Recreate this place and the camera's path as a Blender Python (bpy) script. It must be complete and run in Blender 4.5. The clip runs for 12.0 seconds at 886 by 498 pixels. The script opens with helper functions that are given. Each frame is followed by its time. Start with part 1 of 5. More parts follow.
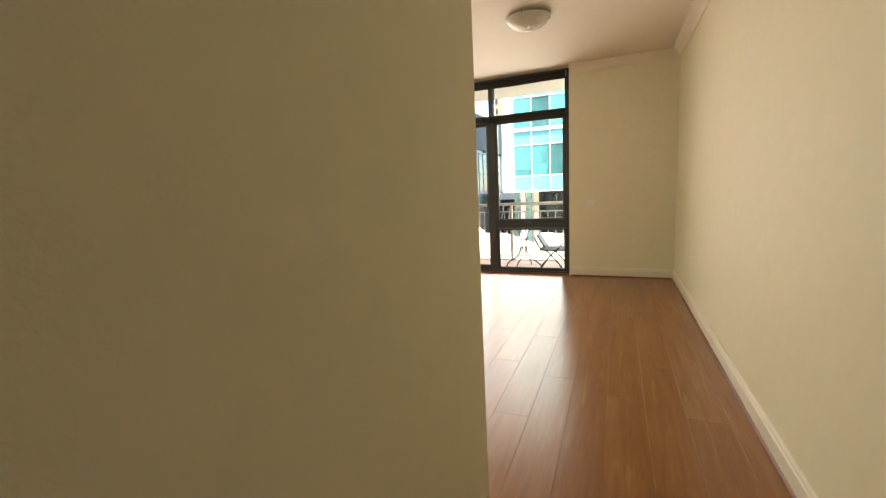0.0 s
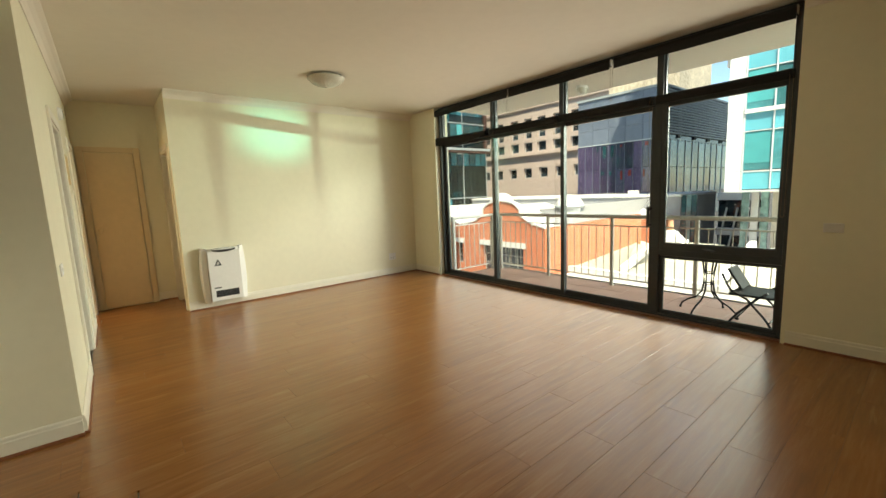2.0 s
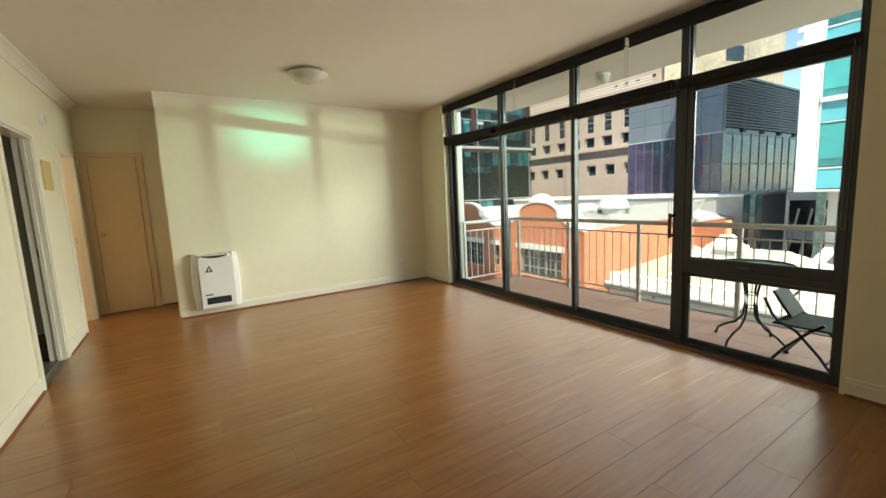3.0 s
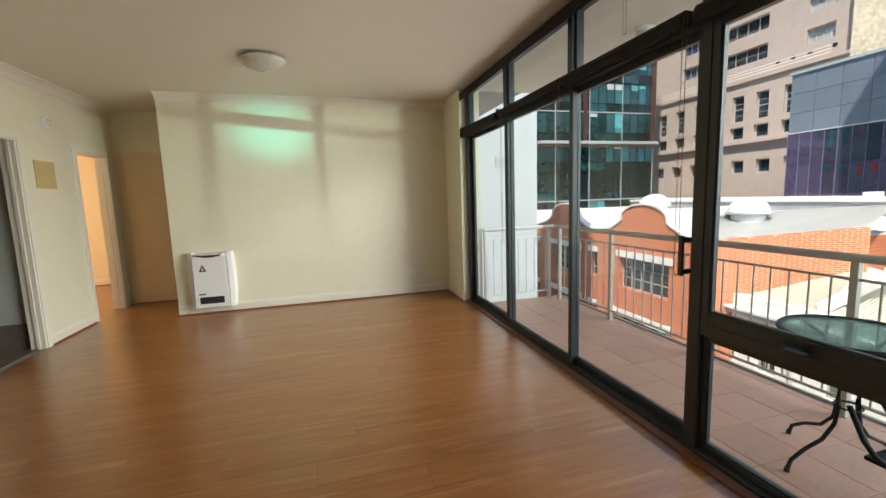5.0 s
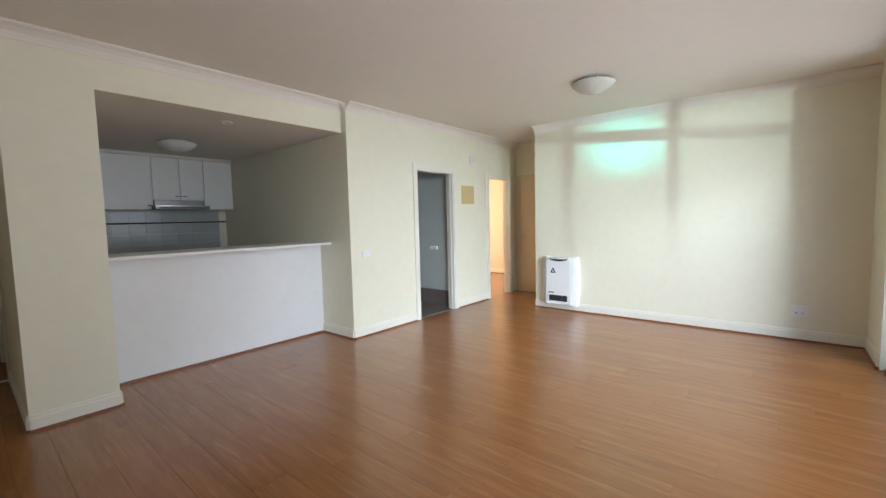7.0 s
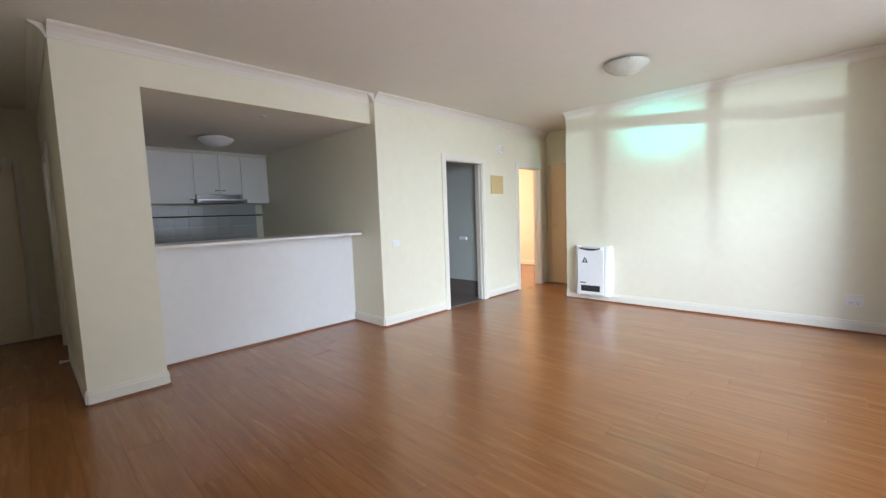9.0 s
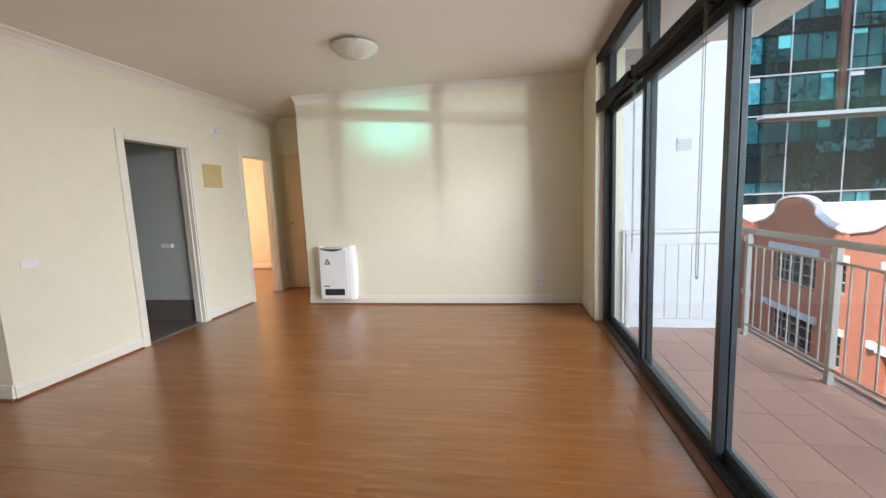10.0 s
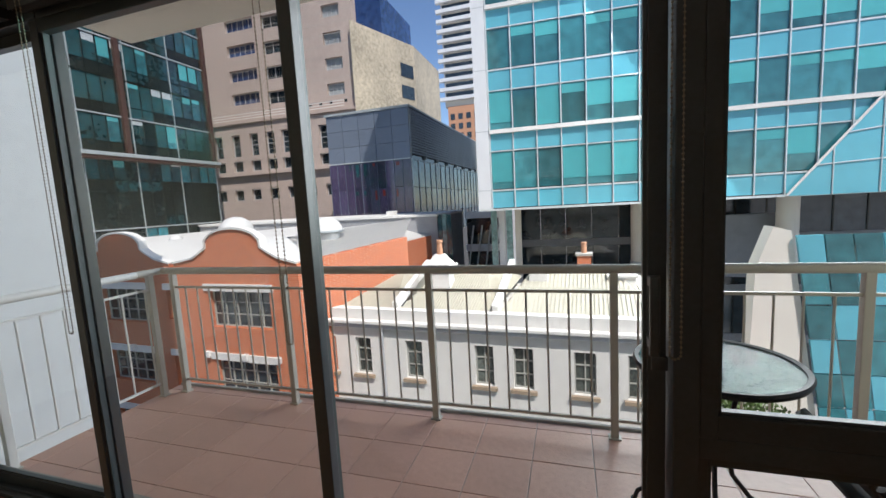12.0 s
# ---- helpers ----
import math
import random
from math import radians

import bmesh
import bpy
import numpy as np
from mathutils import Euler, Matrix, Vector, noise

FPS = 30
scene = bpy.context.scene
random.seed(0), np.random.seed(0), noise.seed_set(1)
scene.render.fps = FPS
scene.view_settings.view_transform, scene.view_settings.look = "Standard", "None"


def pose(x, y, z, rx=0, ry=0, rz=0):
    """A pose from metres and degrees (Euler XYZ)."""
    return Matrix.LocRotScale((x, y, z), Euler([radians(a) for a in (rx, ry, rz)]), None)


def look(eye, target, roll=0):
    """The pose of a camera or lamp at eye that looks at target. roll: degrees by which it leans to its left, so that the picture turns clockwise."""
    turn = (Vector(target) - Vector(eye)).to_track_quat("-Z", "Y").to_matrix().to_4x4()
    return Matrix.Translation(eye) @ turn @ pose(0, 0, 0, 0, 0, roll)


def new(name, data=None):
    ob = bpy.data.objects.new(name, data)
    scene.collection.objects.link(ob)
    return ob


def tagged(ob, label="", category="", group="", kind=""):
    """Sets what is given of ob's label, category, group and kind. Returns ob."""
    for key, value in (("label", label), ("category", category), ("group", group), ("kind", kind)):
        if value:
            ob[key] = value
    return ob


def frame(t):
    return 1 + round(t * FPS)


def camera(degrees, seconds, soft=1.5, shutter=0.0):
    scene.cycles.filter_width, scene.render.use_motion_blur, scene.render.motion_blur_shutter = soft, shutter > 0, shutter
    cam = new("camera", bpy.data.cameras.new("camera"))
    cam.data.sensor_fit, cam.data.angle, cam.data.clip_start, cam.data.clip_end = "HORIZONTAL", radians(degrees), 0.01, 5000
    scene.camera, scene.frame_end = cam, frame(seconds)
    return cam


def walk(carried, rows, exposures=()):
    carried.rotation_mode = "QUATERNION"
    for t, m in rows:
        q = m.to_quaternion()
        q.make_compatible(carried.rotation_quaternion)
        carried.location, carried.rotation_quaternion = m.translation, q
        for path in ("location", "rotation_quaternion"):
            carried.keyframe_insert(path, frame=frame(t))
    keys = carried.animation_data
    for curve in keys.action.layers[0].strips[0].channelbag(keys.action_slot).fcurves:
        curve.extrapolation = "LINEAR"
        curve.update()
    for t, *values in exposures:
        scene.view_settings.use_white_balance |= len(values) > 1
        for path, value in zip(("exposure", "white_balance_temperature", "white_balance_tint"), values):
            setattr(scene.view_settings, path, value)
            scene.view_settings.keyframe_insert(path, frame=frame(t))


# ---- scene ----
cam = camera(95.0, 12.0)
PATH = [
    (0, (-0.156, -0.368, 1.235), (-0.941, 1.449, 0.945), -2.8),
    (0.5, (-0.026, -0.066, 1.193), (-0.999, 1.66, 0.921), -1.9),
    (1, (-0.009, 0.319, 1.281), (-1.204, 1.899, 1.008), -1.7),
    (1.5, (0.075, 0.735, 1.400), (-1.332, 2.125, 1.113), -2.7),
    (2, (0.022, 1.057, 1.355), (-1.515, 2.308, 1.083), -2.4),
    (2.5, (-0.005, 1.412, 1.362), (-1.629, 2.547, 1.089), -2.3),
    (2.7, (-0.003, 1.581, 1.369), (-1.65, 2.684, 1.101), -2.5),
    (4.5, (-0.149, 3.192, 1.352), (-1.974, 3.97, 1.097), -1.9),
    (5, (-0.21, 3.58, 1.36), (-2.121, 4.115, 1.112), -1.9),
    (5.5, (-0.246, 3.951, 1.364), (-2.23, 4.075, 1.143), -1.7),
    (6, (-0.293, 4.146, 1.336), (-2.253, 3.801, 1.143), -1.5),
    (6.5, (-0.344, 4.329, 1.364), (-2.135, 3.455, 1.198), -1.5),
    (7, (-0.275, 4.568, 1.376), (-1.807, 3.291, 1.227), -1.4),
    (7.2, (-0.247, 4.647, 1.384), (-1.679, 3.258, 1.238), -1.6),
    (8.8, (-0.213, 4.613, 1.317), (-1.563, 3.146, 1.156), -1.6),
    (9, (-0.278, 4.589, 1.31), (-1.708, 3.201, 1.14), -2.1),
    (9.5, (-0.594, 4.483, 1.343), (-2.321, 3.499, 1.123), -2.2),
    (10, (-0.886, 4.392, 1.34), (-2.844, 4.064, 1.095), -2.4),
    (10.5, (-1.214, 4.362, 1.324), (-3.127, 4.886, 1.073), -1.8),
    (11, (-1.47, 4.273, 1.314), (-2.958, 5.584, 1.053), -2.6),
    (11.5, (-1.749, 4.24, 1.316), (-2.762, 5.948, 1.078), -3.5),
    (12, (-2.07, 4.204, 1.341), (-2.665, 6.099, 1.115), -3.2),
]
EXPOSURES = [(0.0, 1.95, 7500, 12), (1.0, 1.3, 8200, 10), (2.0, 0.88, 7800, 3), (4.5, 0.68, 6900, 8), (5.5, 0.55, 6700, 16), (6.5, 0.86, 6650, 20), (7.0, 1.15, 5600, 14), (9.0, 1.25, 5500, 16), (9.5, 1.15, 5450, 20), (10.0, 0.90, 6150, 20), (10.5, 0.65, 6200, 16), (11.2, 0.28, 6350, 20), (12.0, 0.0, 6450, 18)]
walk(cam, [(t, look(eye, target, roll)) for t, eye, target, roll in PATH], EXPOSURES)

# ---- light ----
SUN_AZ, SUN_EL = radians(-45.0), radians(54.0)      # sun stands over +x, -y
world = bpy.data.worlds.new("sky_world")
scene.world = world
world.use_nodes = True
wn = world.node_tree
sky = wn.nodes.new("ShaderNodeTexSky")
sky.sky_type = "NISHITA"
sky.sun_disc = False
sky.sun_elevation = SUN_EL
sky.sun_rotation = radians(135.0)
sky.dust_density, sky.ozone_density = 0.2, 5.0
wn.links.new(sky.outputs[0], wn.nodes["Background"].inputs[0])
wn.nodes["Background"].inputs[1].default_value = 0.15
sun_from = Vector((math.cos(SUN_AZ) * math.cos(SUN_EL), math.sin(SUN_AZ) * math.cos(SUN_EL), math.sin(SUN_EL)))
sun = new("sun", bpy.data.lights.new("sun", "SUN"))
sun.data.energy, sun.data.angle, sun.data.color = 5.0, radians(0.53), (1.0, 0.95, 0.87)
sun.matrix_world = look(sun_from * 50, (0, 0, 0))


def area_lamp(name, eye, target, sx, sy, watts, color):
    ob = new(name, bpy.data.lights.new(name, "AREA"))
    ob.data.shape, ob.data.size, ob.data.size_y, ob.data.energy, ob.data.color = "RECTANGLE", sx, sy, watts, color
    ob.matrix_world = look(eye, target)
    return ob


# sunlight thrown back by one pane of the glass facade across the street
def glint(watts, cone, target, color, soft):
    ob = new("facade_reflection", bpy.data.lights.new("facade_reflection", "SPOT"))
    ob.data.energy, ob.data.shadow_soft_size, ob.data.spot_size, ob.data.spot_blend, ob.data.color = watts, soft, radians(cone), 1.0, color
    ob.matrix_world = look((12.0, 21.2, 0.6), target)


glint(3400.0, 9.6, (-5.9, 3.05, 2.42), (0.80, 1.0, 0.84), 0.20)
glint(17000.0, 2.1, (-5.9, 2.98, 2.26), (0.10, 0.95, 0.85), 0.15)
# area lamp added before the facade, brightening the balcony like thrown-back daylight
area_lamp("facade_fill", (3.0, 19.2, 5.2), (-3.0, 6.0, 0.5), 13.0, 8.0, 3300.0, (0.93, 1.0, 1.0))
# the sky's light in the opening of the window wall
area_lamp("window_daylight", (-3.08, 5.235, 1.33), (-3.08, 0.0, 1.33), 4.5, 2.6, 19.0, (1.0, 0.98, 0.94)).data.spread = radians(136.0)
# warm fill lamp added in the bedroom; its wall has no window
area_lamp("bedroom_warm_fill", (-7.2, -2.4, 1.4), (-7.2, 0.0, 1.2), 1.6, 1.4, 44.0, (1.0, 0.72, 0.42))


# ---- materials ----
def material(name, color, rough=0.6, metal=0.0, vary=0.06, scale=6.0, bump=0.0, bump_scale=60.0, spec=0.5, stretch=(1, 1, 1), rand=0.0, second=None):
    """Principled surface with two scales of colour variation and fine relief."""
    m = bpy.data.materials.new(name)
    m.use_nodes = True
    n, l = m.node_tree.nodes, m.node_tree.links
    b = n["Principled BSDF"]
    b.inputs["Metallic"].default_value = metal
    b.inputs["Specular IOR Level"].default_value = spec
    tc = n.new("ShaderNodeTexCoord")
    mp = n.new("ShaderNodeMapping")
    mp.inputs["Scale"].default_value = stretch
    l.new(tc.outputs["Object"], mp.inputs[0])
    big, fine = n.new("ShaderNodeTexNoise"), n.new("ShaderNodeTexNoise")
    big.inputs["Scale"].default_value, big.inputs["Detail"].default_value = scale * 0.25, 4
    fine.inputs["Scale"].default_value, fine.inputs["Detail"].default_value = scale * 4, 6
    l.new(mp.outputs[0], big.inputs[0])
    l.new(mp.outputs[0], fine.inputs[0])
    add = n.new("ShaderNodeMath")
    add.operation = "ADD"
    l.new(big.outputs[0], add.inputs[0])
    l.new(fine.outputs[0], add.inputs[1])
    half = n.new("ShaderNodeMath")
    half.operation = "MULTIPLY"
    half.inputs[1].default_value = 0.5
    l.new(add.outputs[0], half.inputs[0])
    ramp = n.new("ShaderNodeValToRGB")
    c = second or [x * (1 - 2.2 * vary) for x in color]
    ramp.color_ramp.elements[0].position, ramp.color_ramp.elements[1].position = 0.32, 0.68
    ramp.color_ramp.elements[0].color = (*[max(0, x) for x in c], 1)
    ramp.color_ramp.elements[1].color = (*[min(1, x * (1 + vary)) for x in color], 1)
    l.new(half.outputs[0], ramp.inputs[0])
    out = ramp.outputs[0]
    if rand:
        info = n.new("ShaderNodeObjectInfo")
        hsv = n.new("ShaderNodeHueSaturation")
        mr = n.new("ShaderNodeMapRange")
        mr.inputs["To Min"].default_value, mr.inputs["To Max"].default_value = 1 - rand, 1 + rand
        l.new(info.outputs["Random"], mr.inputs[0])
        l.new(mr.outputs[0], hsv.inputs["Value"])
        l.new(out, hsv.inputs["Color"])
        out = hsv.outputs[0]
    l.new(out, b.inputs["Base Color"])
    rr = n.new("ShaderNodeMapRange")
    rr.inputs["To Min"].default_value, rr.inputs["To Max"].default_value = max(0.02, rough * 0.88), min(1, rough * 1.12)
    l.new(big.outputs[0], rr.inputs[0])
    l.new(rr.outputs[0], b.inputs["Roughness"])
    if bump:
        fb = n.new("ShaderNodeTexNoise")
        fb.inputs["Scale"].default_value, fb.inputs["Detail"].default_value = bump_scale, 4
        l.new(mp.outputs[0], fb.inputs[0])
        bp = n.new("ShaderNodeBump")
        bp.inputs["Strength"].default_value, bp.inputs["Distance"].default_value = bump, 0.004
        l.new(fb.outputs[0], bp.inputs["Height"])
        l.new(bp.outputs[0], b.inputs["Normal"])
    return m


def glass_material(name, tint=(1, 1, 1), rough=0.0, reflect=1.0):
    """Thin clear pane: light passes straight through, gloss grows at a slant."""
    m = bpy.data.materials.new(name)
    m.use_nodes = True
    n, l = m.node_tree.nodes, m.node_tree.links
    n.remove(n["Principled BSDF"])
    tr, gl, mx, fr = n.new("ShaderNodeBsdfTransparent"), n.new("ShaderNodeBsdfGlossy"), n.new("ShaderNodeMixShader"), n.new("ShaderNodeFresnel")
    tr.inputs[0].default_value = (*tint, 1)
    gl.inputs["Roughness"].default_value = rough
    fr.inputs[0].default_value = 1.5
    mul = n.new("ShaderNodeMath")
    mul.operation = "MULTIPLY"
    mul.inputs[1].default_value = reflect
    l.new(fr.outputs[0], mul.inputs[0])
    l.new(mul.outputs[0], mx.inputs[0])
    l.new(tr.outputs[0], mx.inputs[1])
    l.new(gl.outputs[0], mx.inputs[2])
    l.new(mx.outputs[0], n["Material Output"].inputs[0])
    return m


WALL = material("cream_wall_paint", (0.80, 0.765, 0.60), 0.62, vary=0.018, scale=3, bump=0.10, bump_scale=160)
# the wall finish again in a whiter, less yellow colour
HALFW = material("whiter_half_wall", (0.80, 0.79, 0.77), 0.62, vary=0.018, scale=3, bump=0.10, bump_scale=160)
CEIL = material("ceiling_paint", (0.80, 0.755, 0.675), 0.75, vary=0.015, scale=3, bump=0.06, bump_scale=120)
TRIM = material("gloss_trim_paint", (0.80, 0.77, 0.66), 0.38, vary=0.02, scale=6)
DOORP = material("door_paint", (0.74, 0.62, 0.42), 0.42, vary=0.03, scale=4)
WHITE = material("white_enamel", (0.82, 0.82, 0.80), 0.35, vary=0.02, scale=8)
# black coat lifted towards grey, imitating lens veil over the window frames
BLACK = material("veil_lifted_black_coat", (0.042, 0.052, 0.060), 0.36, vary=0.1, scale=20, bump=0.05, bump_scale=400, spec=0.45)
BLIND = material("black_blind_fabric", (0.012, 0.012, 0.013), 0.85, vary=0.2, scale=60, bump=0.2, bump_scale=800)
CHROME = material("brushed_steel", (0.62, 0.62, 0.61), 0.25, 1.0, vary=0.05, scale=30, stretch=(1, 12, 12))
BRASS = material("aged_brass", (0.55, 0.40, 0.18), 0.3, 1.0, vary=0.1, scale=20)
LAMPGLASS = material("frosted_lamp_glass", (0.62, 0.61, 0.54), 0.2, vary=0.08, scale=14)
DARKGRILLE = material("dark_grille", (0.02, 0.02, 0.022), 0.5, vary=0.1, scale=40)
CABINET = material("white_laminate", (0.78, 0.76, 0.72), 0.4, vary=0.015, scale=5)
WTILE = material("grey_wall_tile", (0.45, 0.47, 0.46), 0.15, vary=0.05, scale=10, rand=0.05)
GROUT = material("grout", (0.30, 0.29, 0.27), 0.9, vary=0.1, scale=30)
BTILE = material("terracotta_balcony_tile", (0.58, 0.34, 0.265), 0.40, vary=0.09, scale=9, bump=0.15, bump_scale=90, rand=0.06)
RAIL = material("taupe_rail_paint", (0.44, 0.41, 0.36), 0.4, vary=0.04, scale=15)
PANE = glass_material("window_glass", (0.965, 0.985, 0.975), reflect=0.10)
RENDER_W = material("white_render_wall", (0.72, 0.71, 0.69), 0.8, vary=0.04, scale=2, bump=0.2, bump_scale=60)
CONCRETE = material("concrete", (0.42, 0.40, 0.37), 0.85, vary=0.10, scale=2, bump=0.2, bump_scale=40)
SOFFIT = material("painted_soffit", (0.78, 0.73, 0.65), 0.8, vary=0.04, scale=2)
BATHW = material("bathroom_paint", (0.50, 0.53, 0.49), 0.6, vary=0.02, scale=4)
BATHT = material("brown_floor_tile", (0.16, 0.13, 0.11), 0.35, vary=0.1, scale=6)
# part of the room's warm light is put into this wall colour
BEDW = material("warm_lit_bedroom_wall", (0.80, 0.72, 0.58), 0.6, vary=0.02, scale=4)


def wood_material(name):
    """Cherry laminate: long grain along the board, tone by board, satin lacquer."""
    m = bpy.data.materials.new(name)
    m.use_nodes = True
    n, l = m.node_tree.nodes, m.node_tree.links
    b = n["Principled BSDF"]
    b.inputs["Specular IOR Level"].default_value = 0.65
    b.inputs["Coat Weight"].default_value, b.inputs["Coat Roughness"].default_value, b.inputs["Coat IOR"].default_value = 0.32, 0.30, 1.5
    tc, info = n.new("ShaderNodeTexCoord"), n.new("ShaderNodeObjectInfo")
    off = n.new("ShaderNodeVectorMath")
    off.operation = "MULTIPLY_ADD"
    comb = n.new("ShaderNodeCombineXYZ")
    for k in range(3):
        l.new(info.outputs["Random"], comb.inputs[k])
    off.inputs[1].default_value = (37.0, 53.0, 11.0)
    l.new(comb.outputs[0], off.inputs[0])
    l.new(tc.outputs["Object"], off.inputs[2])
    mp = n.new("ShaderNodeMapping")
    mp.inputs["Scale"].default_value = (1.0, 0.075, 1.0)
    l.new(off.outputs[0], mp.inputs[0])
    grain, figure = n.new("ShaderNodeTexNoise"), n.new("ShaderNodeTexNoise")
    grain.inputs["Scale"].default_value, grain.inputs["Detail"].default_value, grain.inputs["Roughness"].default_value = 55, 8, 0.65
    figure.inputs["Scale"].default_value, figure.inputs["Detail"].default_value, figure.inputs["Distortion"].default_value = 9, 3, 1.4
    l.new(mp.outputs[0], grain.inputs[0])
    l.new(mp.outputs[0], figure.inputs[0])
    mix = n.new("ShaderNodeMath")
    mix.operation = "MULTIPLY_ADD"
    mix.inputs[1].default_value = 0.55
    l.new(figure.outputs[0], mix.inputs[0])
    g2 = n.new("ShaderNodeMath")
    g2.operation = "MULTIPLY"
    g2.inputs[1].default_value = 0.45
    l.new(grain.outputs[0], g2.inputs[0])
    l.new(g2.outputs[0], mix.inputs[2])
    ramp = n.new("ShaderNodeValToRGB")
    e = ramp.color_ramp.elements
    e[0].position, e[0].color = 0.34, (0.235, 0.090, 0.024, 1)
    e[1].position, e[1].color = 0.66, (0.350, 0.152, 0.050, 1)
    mid = e.new(0.5)
    mid.color = (0.300, 0.116, 0.028, 1)
    l.new(mix.outputs[0], ramp.inputs[0])
    hsv = n.new("ShaderNodeHueSaturation")
    mr = n.new("ShaderNodeMapRange")
    mr.inputs["To Min"].default_value, mr.inputs["To Max"].default_value = 0.965, 1.035
    l.new(info.outputs["Random"], mr.inputs[0])
    l.new(mr.outputs[0], hsv.inputs["Value"])
    # pale flecks painted in for light caught by the embossed grain
    glint_fleck, fmap, fmix = n.new("ShaderNodeTexNoise"), n.new("ShaderNodeMapRange"), n.new("ShaderNodeMix")
    glint_fleck.inputs["Scale"].default_value, glint_fleck.inputs["Detail"].default_value, glint_fleck.inputs["Distortion"].default_value = 26, 2, 0.8
    l.new(mp.outputs[0], glint_fleck.inputs[0])
    fmap.inputs["From Min"].default_value, fmap.inputs["From Max"].default_value, fmap.inputs["To Max"].default_value = 0.60, 0.76, 0.42
    l.new(glint_fleck.outputs[0], fmap.inputs[0])
    fmix.data_type = "RGBA"
    fmix.inputs[7].default_value = (0.46, 0.235, 0.095, 1)
    l.new(fmap.outputs[0], fmix.inputs[0])
    l.new(ramp.outputs[0], fmix.inputs[6])
    l.new(fmix.outputs[2], hsv.inputs["Color"])
    l.new(hsv.outputs[0], b.inputs["Base Color"])
    rr = n.new("ShaderNodeMapRange")
    rr.inputs["To Min"].default_value, rr.inputs["To Max"].default_value = 0.19, 0.29
    l.new(figure.outputs[0], rr.inputs[0])
    l.new(rr.outputs[0], b.inputs["Roughness"])
    bp = n.new("ShaderNodeBump")
    bp.inputs["Strength"].default_value, bp.inputs["Distance"].default_value = 0.05, 0.002
    l.new(grain.outputs[0], bp.inputs["Height"])
    l.new(bp.outputs[0], b.inputs["Normal"])
    return m


WOOD = wood_material("cherry_laminate")
QUAD = material("red_timber_beading", (0.22, 0.075, 0.03), 0.4, vary=0.1, scale=20, stretch=(1, 1, 1))


# ---- shapes ----
def box(bm, x0, y0, z0, x1, y1, z1, bevel=0.0, m=None):
    r = bmesh.ops.create_cube(bm, size=1.0)
    vs = r["verts"]
    bmesh.ops.transform(bm, matrix=Matrix.Translation(((x0 + x1) / 2, (y0 + y1) / 2, (z0 + z1) / 2)) @ Matrix.Diagonal((abs(x1 - x0), abs(y1 - y0), abs(z1 - z0), 1)), verts=vs)
    if bevel:
        es = list({e for v in vs for e in v.link_edges})
        r = bmesh.ops.bevel(bm, geom=es, offset=bevel, segments=2, affect="EDGES", profile=0.6)
        vs = list({v for f in r["faces"] for v in f.verts} | {v for v in vs if v.is_valid})
    if m is not None:
        bmesh.ops.transform(bm, matrix=m, verts=[v for v in vs if v.is_valid])
    return bm


def boxes(*rows, bevel=0.0):
    bm = bmesh.new()
    for r in rows:
        box(bm, *r, bevel=bevel)
    return bm


def tube(bm, a, b, r, n=12, r2=None):
    a, b = Vector(a), Vector(b)
    q = (b - a).to_track_quat("Z", "Y").to_matrix().to_4x4()
    bmesh.ops.create_cone(bm, cap_ends=True, segments=n, radius1=r, radius2=r if r2 is None else r2, depth=(b - a).length, matrix=Matrix.Translation((a + b) / 2) @ q)
    return bm


def bent(bm, pts, r, n=8):
    """A round bar that follows a line of points."""
    rings, pts = [], [Vector(p) for p in pts]
    for i, p in enumerate(pts):
        d = (pts[min(i + 1, len(pts) - 1)] - pts[max(i - 1, 0)]).normalized()
        q = d.to_track_quat("Z", "Y")
        rings.append([bm.verts.new(p + q @ Vector((r * math.cos(2 * math.pi * k / n), r * math.sin(2 * math.pi * k / n), 0))) for k in range(n)])
    for u, w in zip(rings, rings[1:]):
        for k in range(n):
            bm.faces.new((u[k], u[(k + 1) % n], w[(k + 1) % n], w[k]))
    bm.faces.new(rings[0][::-1]), bm.faces.new(rings[-1])
    return bm


def lathe(bm, profile, n=32, m=None):
    """Turns (radius, height) pairs round the z axis."""
    rings = []
    for r, z in profile:
        if r < 1e-5:
            rings.append([bm.verts.new((0, 0, z))])
        else:
            rings.append([bm.verts.new((r * math.cos(2 * math.pi * k / n), r * math.sin(2 * math.pi * k / n), z)) for k in range(n)])
    new_v = [v for r in rings for v in r]
    for u, w in zip(rings, rings[1:]):
        for k in range(n):
            a, b, c, d = u[k % len(u)], u[(k + 1) % len(u)], w[(k + 1) % len(w)], w[k % len(w)]
            f = [v for i, v in enumerate((a, b, c, d)) if v not in (a, b, c, d)[:i]]
            if len(f) > 2:
                bm.faces.new(f)
    if m is not None:
        bmesh.ops.transform(bm, matrix=m, verts=new_v)
    return bm


def prism(bm, pts, z0, z1):
    """An upright block over a footprint."""
    lo, hi = [bm.verts.new((x, y, z0)) for x, y in pts], [bm.verts.new((x, y, z1)) for x, y in pts]
    k = len(pts)
    for i in range(k):
        bm.faces.new((lo[i], lo[(i + 1) % k], hi[(i + 1) % k], hi[i]))
    bm.faces.new(lo[::-1]), bm.faces.new(hi)
    bmesh.ops.recalc_face_normals(bm, faces=bm.faces)
    return bm


